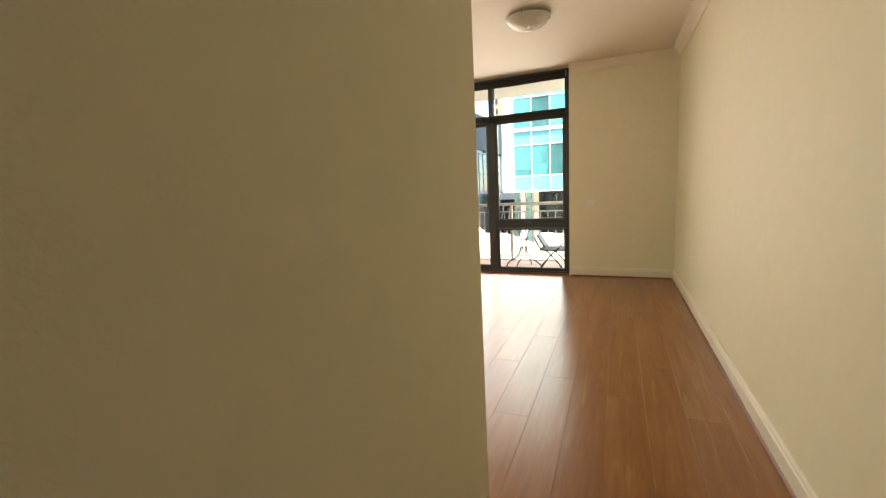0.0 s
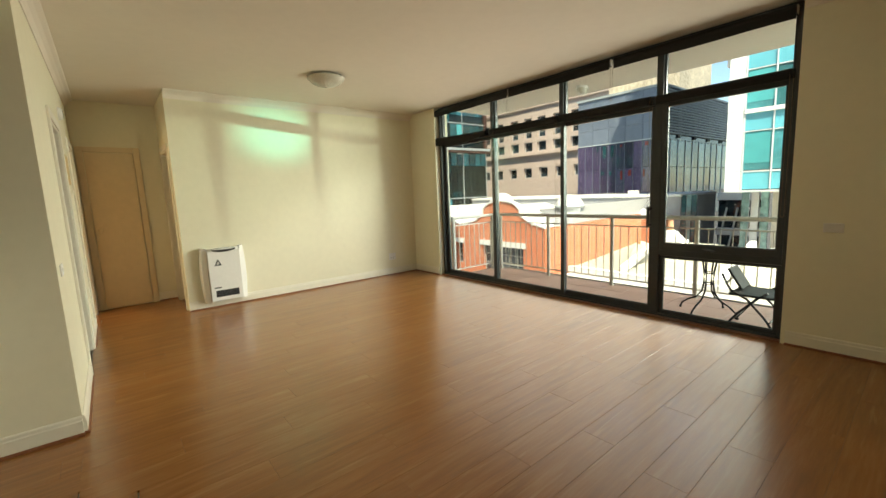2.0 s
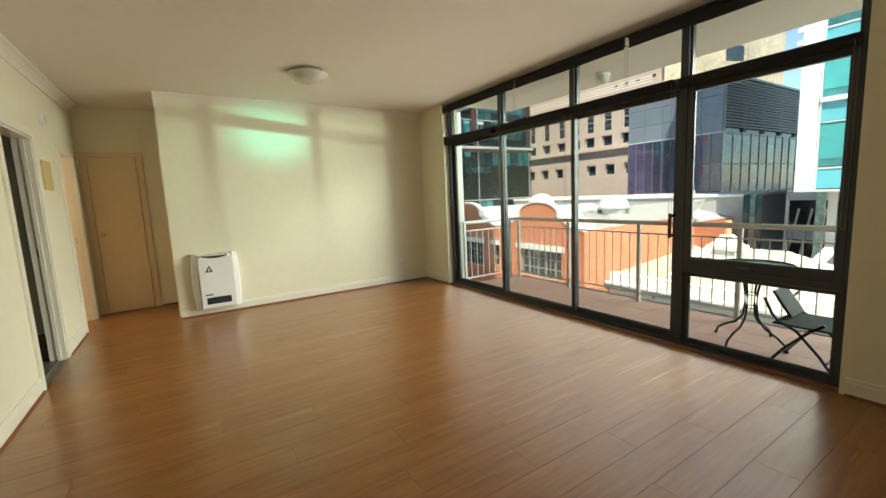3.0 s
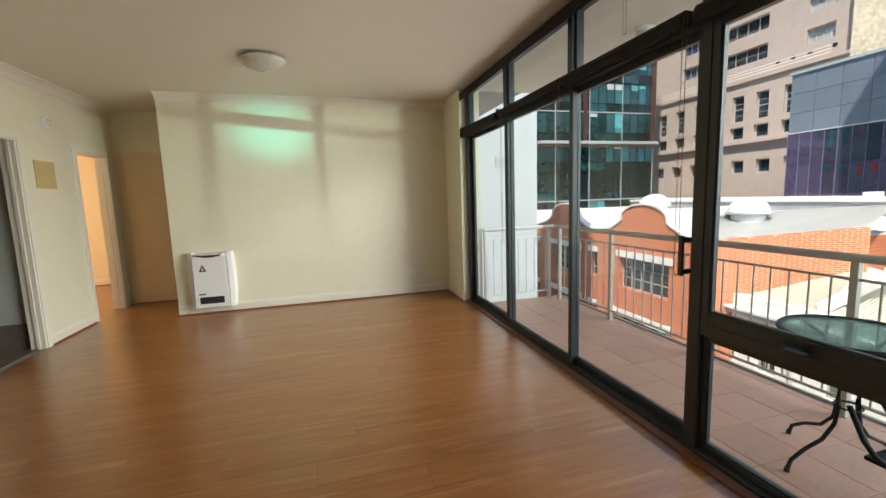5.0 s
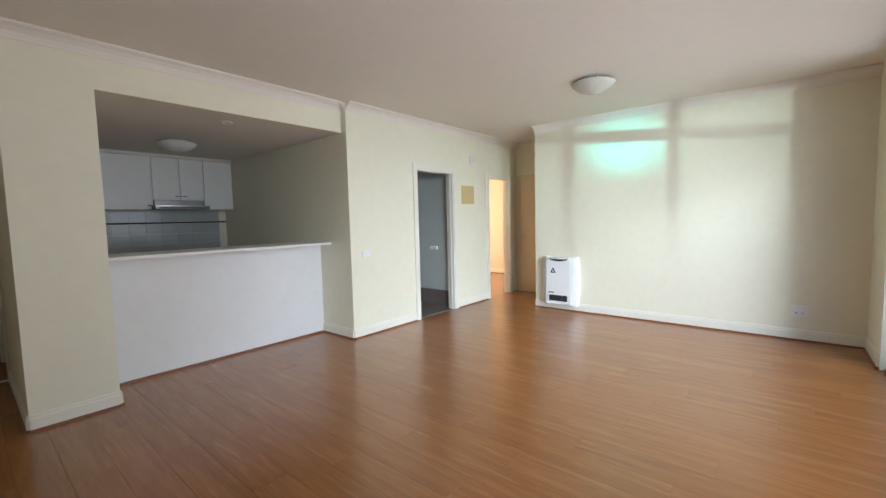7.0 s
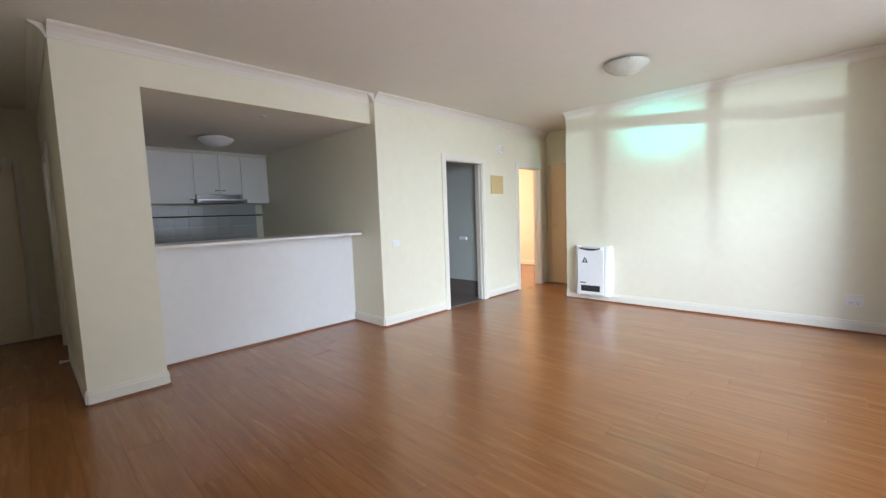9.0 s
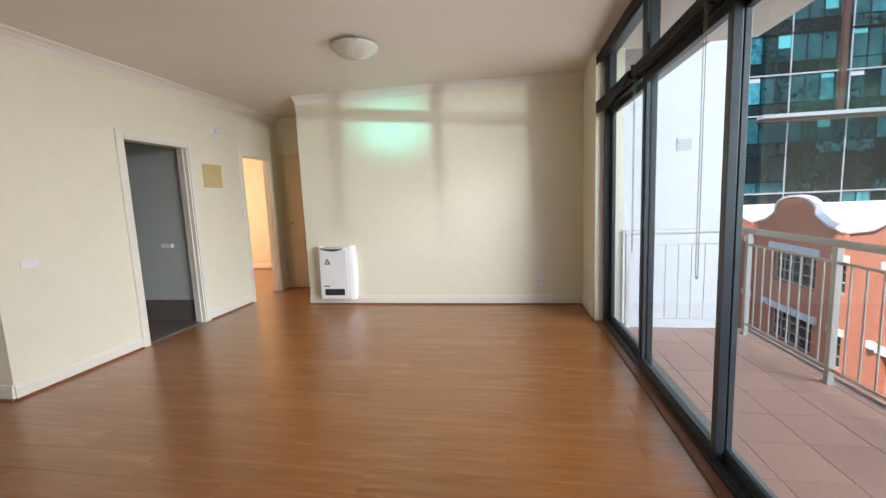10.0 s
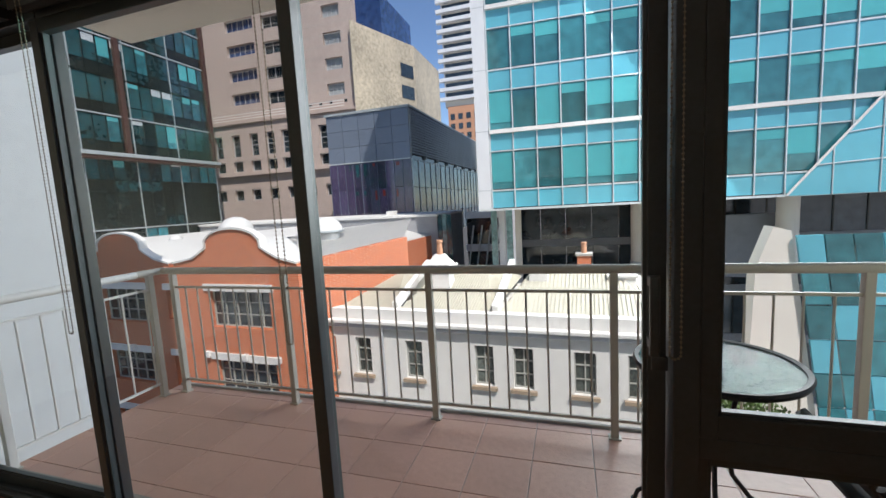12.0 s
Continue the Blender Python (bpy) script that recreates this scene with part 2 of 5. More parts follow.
def run_profile(bm, pts, a, b):
    """Sweeps a closed profile of (out, up) pairs straight from a to b; out points to the walker's left of a-b."""
    a, b = Vector(a), Vector(b)
    d = (b - a).normalized()
    side = Vector((-d.y, d.x, 0))
    ends = [[bm.verts.new(p + side * o + Vector((0, 0, u))) for o, u in pts] for p in (a, b)]
    k = len(pts)
    for i in range(k):
        bm.faces.new((ends[0][i], ends[0][(i + 1) % k], ends[1][(i + 1) % k], ends[1][i]))
    bm.faces.new(ends[0][::-1]), bm.faces.new(ends[1])
    bmesh.ops.recalc_face_normals(bm, faces=bm.faces)
    return bm


def mesh_object(name, bm, mat, smooth=False):
    bmesh.ops.recalc_face_normals(bm, faces=bm.faces)
    me = bpy.data.meshes.new(name)
    bm.to_mesh(me)
    bm.free()
    me.materials.append(mat)
    if smooth:
        me.shade_smooth()
        me.set_sharp_from_angle(angle=radians(40))
    return new(name, me)


def part(name, bm, mat, parent, label="", smooth=False):
    ob = mesh_object(name, bm, mat, smooth)
    ob.parent = parent
    if label:
        ob["label"] = label
    return ob


def thing(name, label, category, at=(0, 0, 0), group="", kind=""):
    ob = new(name)
    ob.empty_display_size = 0.1
    ob.location = at
    return tagged(ob, label, category, group, kind)


def structure(name, bm, mat, label, category, smooth=False):
    return tagged(mesh_object(name, bm, mat, smooth), label, category, kind="structure")


# ---- plan ----
H = 2.70                     # ceiling
XE, XW = 0.50, -5.90         # east wall, heater wall
YN = 5.25                    # inner face of the window wall
YD = 0.79                    # wall with the two doorways
YP = 0.70                    # pillar and kitchen bulkhead
XP = -3.16                  # recess side of the door wall
YB = 0.19                    # front of the kitchen half wall
XK0, XK1 = -1.00, -0.505    # pillar between hall and kitchen
KH = 2.375                   # kitchen ceiling
YKB = -2.50                  # kitchen back wall
YH = -2.28                   # hall end wall
XC = -6.95                   # cupboard wall at the end of the passage
YC = 1.71                    # passage side of the heater wall
WX = (-5.19, -4.04, -2.91, -1.79, -0.755)   # window posts
WY = 5.38

structure("wall_north", boxes((XW - 0.12, YN, -0.1, WX[0] - 0.03, 5.52, H), (WX[4] + 0.02, YN, -0.1, XE + 0.12, 5.52, H)), WALL, "cream painted plaster piers beside the window wall", "wall")
structure("wall_east", boxes((XE, -1.1, -0.1, XE + 0.12, YN, H), (XE + 0.12, -1.1, -0.1, 0.74, -0.98, H), (0.70, YH - 0.12, -0.1, 0.82, -1.1, H)), WALL, "cream painted plaster wall along the room", "wall")
structure("wall_west", boxes((XW - 0.12, YC, -0.1, XW, YN, H), (XC, YC, -0.1, -6.78, YC + 0.12, H), (-6.08, YC, -0.1, XW - 0.12, YC + 0.12, H), (-6.78, YC, 2.04, -6.08, YC + 0.12, H)), WALL, "cream painted wall that carries the heater", "wall")
structure("wall_doorways", boxes((XC, YD - 0.12, -0.1, -6.71, YD, H), (-6.71, YD - 0.12, 2.05, -6.03, YD, H), (-6.03, YD - 0.12, -0.1, -5.075, YD, H), (-5.075, YD - 0.12, 2.05, -4.285, YD, H), (-4.285, YD - 0.12, -0.1, XP - 0.12, YD, H), (XP - 0.12, YKB, -0.1, XP, YD, H)), WALL, "cream painted wall with two open doorways", "wall")
structure("wall_passage_end", boxes((XC - 0.12, YD - 0.12, -0.1, XC, 1.81, H)), WALL, "shaded cream wall round the linen cupboard", "wall")
structure("wall_pillar", boxes((XK0, 0.0, -0.1, XK1, YP, H)), WALL, "cream painted pillar between hall and kitchen", "wall")
structure("wall_hall", boxes((-0.62, -0.75, -0.1, XK1, 0.0, H), (-0.62, -1.60, 2.04, XK1, -0.75, H), (-0.62, YKB, -0.1, XK1, -1.60, H), (XK1, YH - 0.12, -0.1, 0.70, YH, H)), WALL, "cream painted entrance hall walls", "wall")
structure("wall_kitchen", boxes((XP, YKB - 0.12, -0.1, XK1, YKB, H), (XP, YP - 0.13, KH, XK0, YP, H)), WALL, "cream half wall and bulkhead of the kitchen hatch", "wall")
structure("wall_bar", boxes((XP, YB - 0.11, -0.1, XK0, YB, 1.098)), HALFW, "whiter half wall under the breakfast bar", "wall")
structure("ceiling", boxes((-9.0, -3.2, H, 0.90, 5.52, H + 0.2)), CEIL, "off-white painted plaster ceiling", "ceiling")
structure("ceiling_kitchen", boxes((XP, YKB, KH, -0.62, YP - 0.13, KH + 0.05)), CEIL, "lower off-white kitchen ceiling", "ceiling")
structure("floor", boxes((-9.0, -3.2, -0.3, 0.90, 5.52, -0.012)), GROUT, "screed under the timber boards", "floor")

# rooms behind the doorways
structure("wall_bathroom", boxes((-5.24, -1.3, -0.1, XP - 0.12, -1.2, H), (-5.24, -1.3, -0.1, -5.12, YD - 0.12, H)), BATHW, "grey-green bathroom wall", "wall")
structure("floor_bathroom", boxes((-5.12, -1.2, -0.012, XP - 0.12, YD - 0.06, 0.004)), BATHT, "dark brown bathroom tile floor", "floor")
structure("tile_skirting", boxes((-5.12, -1.2, 0.0, XP - 0.12, -1.185, 0.26), (-5.12, -1.185, 0.0, -5.105, YD - 0.12, 0.26)), BATHT, "dark brown tiled bathroom skirting", "skirting")
structure("wall_bedroom", boxes((-8.9, -2.6, -0.1, -8.8, YD, H), (-8.8, -2.6, -0.1, -5.24, -2.5, H), (-5.36, -2.5, -0.1, -5.24, YD - 0.12, H), (-8.8, YD - 0.12, -0.1, XC, YD, H)), BEDW, "bedroom wall tinted towards its warm light", "wall")
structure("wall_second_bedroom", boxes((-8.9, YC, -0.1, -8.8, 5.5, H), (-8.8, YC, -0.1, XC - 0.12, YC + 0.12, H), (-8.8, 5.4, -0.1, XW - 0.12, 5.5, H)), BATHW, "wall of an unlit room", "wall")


# ---- window wall ----
def chain(name, x, y, z0, z1, parent):
    """A looped bead chain hanging flat beside its blind."""
    bm = bmesh.new()
    for dx in (-0.012, 0.012):
        z = z1
        while z > z0 + 0.012:
            bmesh.ops.create_icosphere(bm, subdivisions=1, radius=0.0034, matrix=Matrix.Translation((x + dx, y, z)))
            z -= 0.0125
        bent(bm, [(x + dx, y, z1), (x + dx, y, z0 + 0.012)], 0.0011, 5)
    for k in range(5):
        a = math.pi * (k + 0.5) / 5
        bmesh.ops.create_icosphere(bm, subdivisions=1, radius=0.0034, matrix=Matrix.Translation((x - 0.012 * math.cos(a), y, z0 + 0.012 - 0.012 * math.sin(a))))
    return part(name, bm, BEADS, parent, "beaded pull chain")


BEADS = material("brass_bead_chain", (0.22, 0.18, 0.13), 0.4, 0.6, vary=0.1, scale=60)
window = thing("window_1", "black aluminium window wall with sliding doors and awning sash", "window", kind="structure")
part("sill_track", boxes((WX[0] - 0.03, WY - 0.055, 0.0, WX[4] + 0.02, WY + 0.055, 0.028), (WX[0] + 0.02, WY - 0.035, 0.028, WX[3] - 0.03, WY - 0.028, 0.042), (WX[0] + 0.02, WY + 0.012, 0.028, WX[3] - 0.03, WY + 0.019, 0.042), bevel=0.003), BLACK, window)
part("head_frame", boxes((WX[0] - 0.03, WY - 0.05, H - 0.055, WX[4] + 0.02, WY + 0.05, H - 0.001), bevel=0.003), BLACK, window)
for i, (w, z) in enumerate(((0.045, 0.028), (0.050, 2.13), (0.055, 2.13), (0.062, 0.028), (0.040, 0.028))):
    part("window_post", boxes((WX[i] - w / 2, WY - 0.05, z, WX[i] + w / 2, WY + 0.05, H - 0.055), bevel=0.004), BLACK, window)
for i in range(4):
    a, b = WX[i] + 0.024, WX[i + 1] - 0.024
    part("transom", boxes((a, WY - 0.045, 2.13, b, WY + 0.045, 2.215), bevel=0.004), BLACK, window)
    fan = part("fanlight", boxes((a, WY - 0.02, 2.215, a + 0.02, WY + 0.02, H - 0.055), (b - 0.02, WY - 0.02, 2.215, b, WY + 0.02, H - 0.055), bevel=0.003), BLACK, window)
    pane = part("pane", boxes((a + 0.02, WY - 0.003, 2.215, b - 0.02, WY + 0.003, H - 0.055)), PANE, fan)
    pane.visible_shadow = False


structure("threshold", boxes((WX[0] - 0.02, YN + 0.015, 0.0, WX[4] + 0.01, WY - 0.057, 0.012), bevel=0.004), QUAD, "narrow red timber threshold along the window track", "threshold")


def leaf(a, b, z0, z1, y, stile, foot, name, parent):
    """A glazed sash: stiles, rails and its pane, with a bead step round the glass."""
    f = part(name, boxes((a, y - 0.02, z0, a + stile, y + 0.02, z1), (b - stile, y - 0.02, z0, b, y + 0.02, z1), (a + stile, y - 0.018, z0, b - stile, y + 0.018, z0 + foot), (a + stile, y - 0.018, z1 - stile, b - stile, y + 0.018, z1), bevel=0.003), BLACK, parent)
    part("glazing_bead", boxes((a + stile, y - 0.010, z0 + foot, a + stile + 0.010, y + 0.010, z1 - stile), (b - stile - 0.010, y - 0.010, z0 + foot, b - stile, y + 0.010, z1 - stile), (a + stile, y - 0.010, z0 + foot, b - stile, y + 0.010, z0 + foot + 0.010)), BEADG, f)
    g = part("pane", boxes((a + stile + 0.004, y - 0.003, z0 + foot, b - stile - 0.004, y + 0.003, z1 - stile)), PANE, f)
    g.visible_shadow = False
    return f


BEADG = material("grey_glazing_bead", (0.050, 0.066, 0.070), 0.45, vary=0.08, scale=30)
leaf(WX[0] + 0.022, WX[1] + 0.026, 0.03, 2.13, WY + 0.022, 0.045, 0.05, "fixed_leaf", window)
leaf(WX[1] - 0.026, WX[2] + 0.034, 0.03, 2.13, WY - 0.022, 0.046, 0.050, "sliding_leaf", window)
door_leaf = leaf(WX[2] - 0.034, WX[3] - 0.037, 0.03, 2.13, WY + 0.022, 0.046, 0.050, "sliding_leaf", window)
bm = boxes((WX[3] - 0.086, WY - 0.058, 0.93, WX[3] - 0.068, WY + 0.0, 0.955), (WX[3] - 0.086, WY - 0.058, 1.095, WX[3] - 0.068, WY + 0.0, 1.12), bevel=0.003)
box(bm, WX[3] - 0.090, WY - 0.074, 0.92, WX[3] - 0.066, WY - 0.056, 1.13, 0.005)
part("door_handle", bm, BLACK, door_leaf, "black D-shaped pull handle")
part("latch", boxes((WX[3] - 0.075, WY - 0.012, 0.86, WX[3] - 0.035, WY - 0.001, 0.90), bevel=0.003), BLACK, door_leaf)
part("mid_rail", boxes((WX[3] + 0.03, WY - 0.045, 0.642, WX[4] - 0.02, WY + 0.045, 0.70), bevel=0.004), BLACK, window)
leaf(WX[3] + 0.032, WX[4] - 0.022, 0.70, 2.13, WY - 0.026, 0.040, 0.062, "awning_sash", window)
leaf(WX[3] + 0.032, WX[4] - 0.022, 0.03, 0.635, WY + 0.0, 0.028, 0.03, "lower_light", window)
part("winder", boxes((-1.36, WY - 0.085, 0.705, -1.28, WY - 0.045, 0.735), (-1.33, WY - 0.12, 0.722, -1.25, WY - 0.085, 0.732), bevel=0.004), BLACK, window, "black sash winder")


def roller(x0, x1, z, drop, r, chain_x=None, chain_to=0.95, droop=False):
    """A rolled-up roller blind: roll, short fall of cloth, bottom bar, brackets and chain."""
    b = thing("roller_blind", "rolled-up black fabric roller blind in front of the window" if not droop else "black roller blind sagging with a loose end", "roller blind", ((x0 + x1) / 2, 5.285, z), "roller blinds")
    ox, oy, oz = b.location
    bm = bmesh.new()
    tube(bm, (x0 - ox, 0, 0), (x1 - ox, 0, -0.03 if droop else 0), r, 20)
    part("roll", bm, BLIND, b, smooth=True)
    bm = bmesh.new()
    n = 14
    lo = []
    for k in range(n + 1):
        u = k / n
        x = (x0 + (x1 - x0) * u) - ox
        sag = 0.012 * math.sin(u * 9.0) if not droop else -0.035 * math.sin(math.pi * min(1, u * 1.25)) + (0.055 * max(0, u - 0.86) / 0.14)
        lo.append([bm.verts.new((x, y, zz)) for y, zz in ((-r + 0.003, 0.0), (-r + 0.003, -drop + sag * (1.0 if droop else 0.25)), (-r + 0.006, -drop + sag * (1.0 if droop else 0.25)), (-r + 0.006, 0.0))])
    for p, q in zip(lo, lo[1:]):
        for k in range(4):
            bm.faces.new((p[k], p[(k + 1) % 4], q[(k + 1) % 4], q[k]))
    bm.faces.new(lo[0][::-1]), bm.faces.new(lo[-1])
    part("cloth", bm, BLIND, b)
    for s, x in ((1, x0), (-1, x1)):
        part("bracket", boxes((x - ox - 0.004, -0.02, -0.028, x - ox + 0.004, 0.03, 0.035), bevel=0.002), WHITE if x == x1 and z > 2.4 else BLACK, b)
    if chain_x is not None:
        chain("pull_chain", chain_x - ox, -0.035, chain_to - oz, 0.0, b)
    return b


roller(-5.205, -3.68, 2.625, 0.070, 0.038)
roller(-3.655, -2.27, 2.625, 0.070, 0.038, -3.677, 2.30)
roller(-2.225, -0.780, 2.625, 0.070, 0.038, -2.247, 2.24)
roller(-5.20, -4.10, 2.195, 0.085, 0.040, -3.95, 0.91, droop=True)
roller(-4.01, -2.94, 2.170, 0.045, 0.038, -2.925, 0.92)
roller(-2.895, -1.86, 2.170, 0.045, 0.038, -1.835, 0.94)
roller(-1.79, -0.78, 2.165, 0.042, 0.038, -0.78, 1.05)

# ---- balcony ----
structure("balcony_slab", boxes((-5.27, 5.44, -0.30, 6.0, 6.72, -0.092)), CONCRETE, "concrete balcony slab with a raised rim", "balcony")
structure("balcony_rim", boxes((-5.26, 6.690, -0.092, 6.0, 6.715, -0.056), bevel=0.006), CONCRETE, "weathered pale mortar edge of the balcony", "edge")
structure("balcony_soffit", boxes((-5.34, 5.52, 2.72, 6.0, 6.72, 2.95), bevel=0.01), SOFFIT, "painted underside of the balcony above", "soffit")
wing = thing("building_wing", "white rendered side wing of the apartment block", "wall", kind="structure")
part("wall", boxes((-13.5, 5.6, -8.2, -9.70, 8.80, 12.0)), RENDER_W, wing)
vent = part("vent", boxes((-9.70, 7.66, 2.07, -9.68, 7.94, 2.33), bevel=0.004), RENDER_W, wing, "white louvred wall vent")
for k in range(6):
    part("vent_blade", boxes((-9.685, 7.68, 2.095 + 0.038 * k, -9.668, 7.92, 2.110 + 0.038 * k)), WTILE, vent)
downlight = thing("balcony_light", "oval caged bulkhead light under the balcony soffit", "lamp", (-3.20, 6.245, 2.72))
bm = bmesh.new()
lathe(bm, [(0.0, 0.0), (0.105, 0.0), (0.11, -0.012), (0.105, -0.03), (0.0, -0.03)], 28, Matrix.Diagonal((0.62, 1.0, 1.0, 1.0)))
part("base", bm, WHITE, downlight, smooth=True)
bm = bmesh.new()
lathe(bm, [(0.092, -0.03), (0.090, -0.055), (0.07, -0.085), (0.035, -0.100), (0.0, -0.105)], 28, Matrix.Diagonal((0.6, 1.0, 1.0, 1.0)))
part("diffuser", bm, LAMPGLASS, downlight, smooth=True)
for k in (-1, 0, 1):
    bm = bmesh.new()
    bent(bm, [(-0.066, 0.05 * k, -0.02), (-0.06, 0.05 * k, -0.08), (-0.03, 0.05 * k, -0.112), (0.03, 0.05 * k, -0.112), (0.06, 0.05 * k, -0.08), (0.066, 0.05 * k, -0.02)], 0.004, 6)
    part("guard_wire", bm, WHITE, downlight, smooth=True)
bm = bmesh.new()
bent(bm, [(0, -0.106, -0.02), (0, -0.098, -0.08), (0, -0.05, -0.114), (0, 0.05, -0.114), (0, 0.098, -0.08), (0, 0.106, -0.02)], 0.004, 6)
part("guard_wire", bm, WHITE, downlight, smooth=True)

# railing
# return coloured white for the glare in front of the wing; rail is taupe
RAILW = material("rail_white_glare", (0.80, 0.79, 0.76), 0.4, vary=0.04, scale=15)
RY = 6.60
RX = -5.20          # return towards the building
rail = thing("balcony_railing", "taupe painted steel balcony railing with thin balusters", "railing", (-5.17, RY, -0.05))
PX = (-5.08, -4.03, -2.93, -1.84, -0.72, 0.38, 1.48, 2.58)
L = lambda bm: bmesh.ops.translate(bm, vec=-Vector(rail.location), verts=bm.verts) or bm
bm = bmesh.new()
tube(bm, (RX, RY, 0.925), (2.42, RY, 0.925), 0.027, 16)
part("handrail", L(bm) or bm, RAIL, rail, "thick round handrail", smooth=True)
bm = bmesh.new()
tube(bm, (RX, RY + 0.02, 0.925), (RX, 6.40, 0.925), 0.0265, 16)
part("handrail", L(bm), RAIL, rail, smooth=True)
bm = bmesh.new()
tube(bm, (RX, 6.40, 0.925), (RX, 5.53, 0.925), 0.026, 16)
part("handrail", L(bm), RAILW, rail, "return handrail whitened by painted glare", smooth=True)
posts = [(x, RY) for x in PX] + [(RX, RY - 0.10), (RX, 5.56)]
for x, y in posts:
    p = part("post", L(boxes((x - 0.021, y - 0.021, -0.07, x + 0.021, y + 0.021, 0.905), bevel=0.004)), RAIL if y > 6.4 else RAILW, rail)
    part("foot_plate", L(boxes((x - 0.034, y - 0.03, -0.074, x + 0.034, y + 0.03, -0.062), bevel=0.003)), RAIL, p)
runs = [((x0, RY), (x1, RY)) for x0, x1 in zip(PX, PX[1:])] + [((RX, 5.56), (RX, 6.40)), ((RX, 6.40), (RX, RY - 0.10))]
for (x0, y0), (x1, y1) in runs:
    for z in (0.795, 0.035):
        a, b = (min(x0, x1) - 0.008, min(y0, y1) - 0.008), (max(x0, x1) + 0.008, max(y0, y1) + 0.008)
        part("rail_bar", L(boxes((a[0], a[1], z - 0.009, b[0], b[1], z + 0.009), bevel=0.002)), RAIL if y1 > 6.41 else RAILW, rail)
    n = max(2, round(math.hypot(x1 - x0, y1 - y0) / 0.118))
    for k in range(1, n):
        u = k / n
        bm = bmesh.new()
        tube(bm, (x0 + (x1 - x0) * u, y0 + (y1 - y0) * u, 0.040), (x0 + (x1 - x0) * u, y0 + (y1 - y0) * u, 0.79), 0.0065, 8)
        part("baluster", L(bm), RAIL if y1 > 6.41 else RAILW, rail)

# bistro table
FROST = material("rippled_table_glass", (0.24, 0.34, 0.32), 0.12, vary=0.22, scale=22, bump=1.0, bump_scale=70, spec=0.12)
fn, fl = FROST.node_tree.nodes, FROST.node_tree.links
ft, fm = fn.new("ShaderNodeBsdfTransparent"), fn.new("ShaderNodeMixShader")
ft.inputs[0].default_value, fm.inputs[0].default_value = (0.62, 0.78, 0.75, 1), 0.50
fl.new(ft.outputs[0], fm.inputs[1])
fl.new(fn["Principled BSDF"].outputs[0], fm.inputs[2])
fl.new(fm.outputs[0], fn["Material Output"].inputs[0])
IRON = material("black_garden_iron", (0.014, 0.014, 0.015), 0.5, vary=0.15, scale=25, spec=0.3)
table = thing("bistro_table", "round black metal bistro table with a rippled glass top", "table", (-1.515, 6.03, -0.072))
TH, TR = 0.705, 0.300
bm = bmesh.new()
lathe(bm, [(TR - 0.022, TH - 0.012), (TR - 0.002, TH - 0.014), (TR + 0.004, TH), (TR - 0.002, TH + 0.012), (TR - 0.020, TH + 0.008), (TR - 0.022, TH - 0.012)], 56)
part("rim", bm, IRON, table, "black metal rim", smooth=True)
bm = bmesh.new()
lathe(bm, [(0.0, TH + 0.004), (TR - 0.02, TH + 0.004), (TR - 0.02, TH - 0.002), (0.0, TH - 0.002)], 48)
top = part("glass_top", bm, FROST, table, "rippled clear glass")
top.visible_shadow = False
for k in range(4):
    a = radians(78 + 90 * k)
    c, s = math.cos(a), math.sin(a)
    bm = bmesh.new()
    bent(bm, [(c * r, s * r, z) for r, z in ((0.27, TH - 0.012), (0.17, TH - 0.05), (0.075, TH - 0.12), (0.052, 0.46), (0.050, 0.34), (0.065, 0.24), (0.125, 0.16), (0.215, 0.115), (0.285, 0.06), (0.302, 0.006))], 0.0095, 8)
    leg = part("leg", bm, IRON, table, smooth=True)
    bm = bmesh.new()
    tube(bm, (c * 0.302, s * 0.302, 0.0), (c * 0.302, s * 0.302, 0.022), 0.0125, 10)
    part("foot", bm, IRON, leg)
for z in (0.33, 0.45):
    bm = bmesh.new()
    bent(bm, [(0.055 * math.cos(2 * math.pi * k / 20), 0.055 * math.sin(2 * math.pi * k / 20), z) for k in range(21)], 0.005, 6)
    part("ring", bm, IRON, table, smooth=True)

# chair
MESHF = material("black_sling_fabric", (0.012, 0.014, 0.014), 0.75, vary=0.2, scale=80, bump=0.2, bump_scale=500)
chair = thing("folding_chair", "black metal folding chair with a dark sling seat", "chair", (-1.0, 5.765, -0.072))
bm = boxes((-0.20, -0.21, 0.352, 0.22, 0.21, 0.370), bevel=0.007)
part("seat", bm, MESHF, chair, "grey-black sling seat")
for y in (-0.215, 0.215):
    bm = bmesh.new()
    bent(bm, [(0.20, y, 0.005), (0.09, y, 0.17), (-0.05, y, 0.33), (-0.16, y, 0.385), (-0.20, y, 0.43), (-0.255, y, 0.55)], 0.0105, 8)
    part("leg", bm, IRON, chair, smooth=True)
    bm = bmesh.new()
    bent(bm, [(-0.24, y * 0.93, 0.005), (-0.12, y * 0.93, 0.18), (0.02, y * 0.93, 0.34), (0.10, y * 0.93, 0.405)], 0.0105, 8)
    part("leg", bm, IRON, chair, smooth=True)
for x, z in ((0.13, 0.14), (-0.17, 0.11)):
    bm = bmesh.new()
    tube(bm, (x, -0.215, z), (x, 0.215, z), 0.008, 8)
    part("stretcher", bm, IRON, chair)
bm = boxes((-0.012, -0.06, -0.11, 0.012, 0.20, 0.12), bevel=0.010)
bmesh.ops.transform(bm, matrix=pose(-0.19, 0, 0.475, 0, -32, 0), verts=bm.verts)
part("backrest", bm, MESHF, chair, "dark sling backrest")


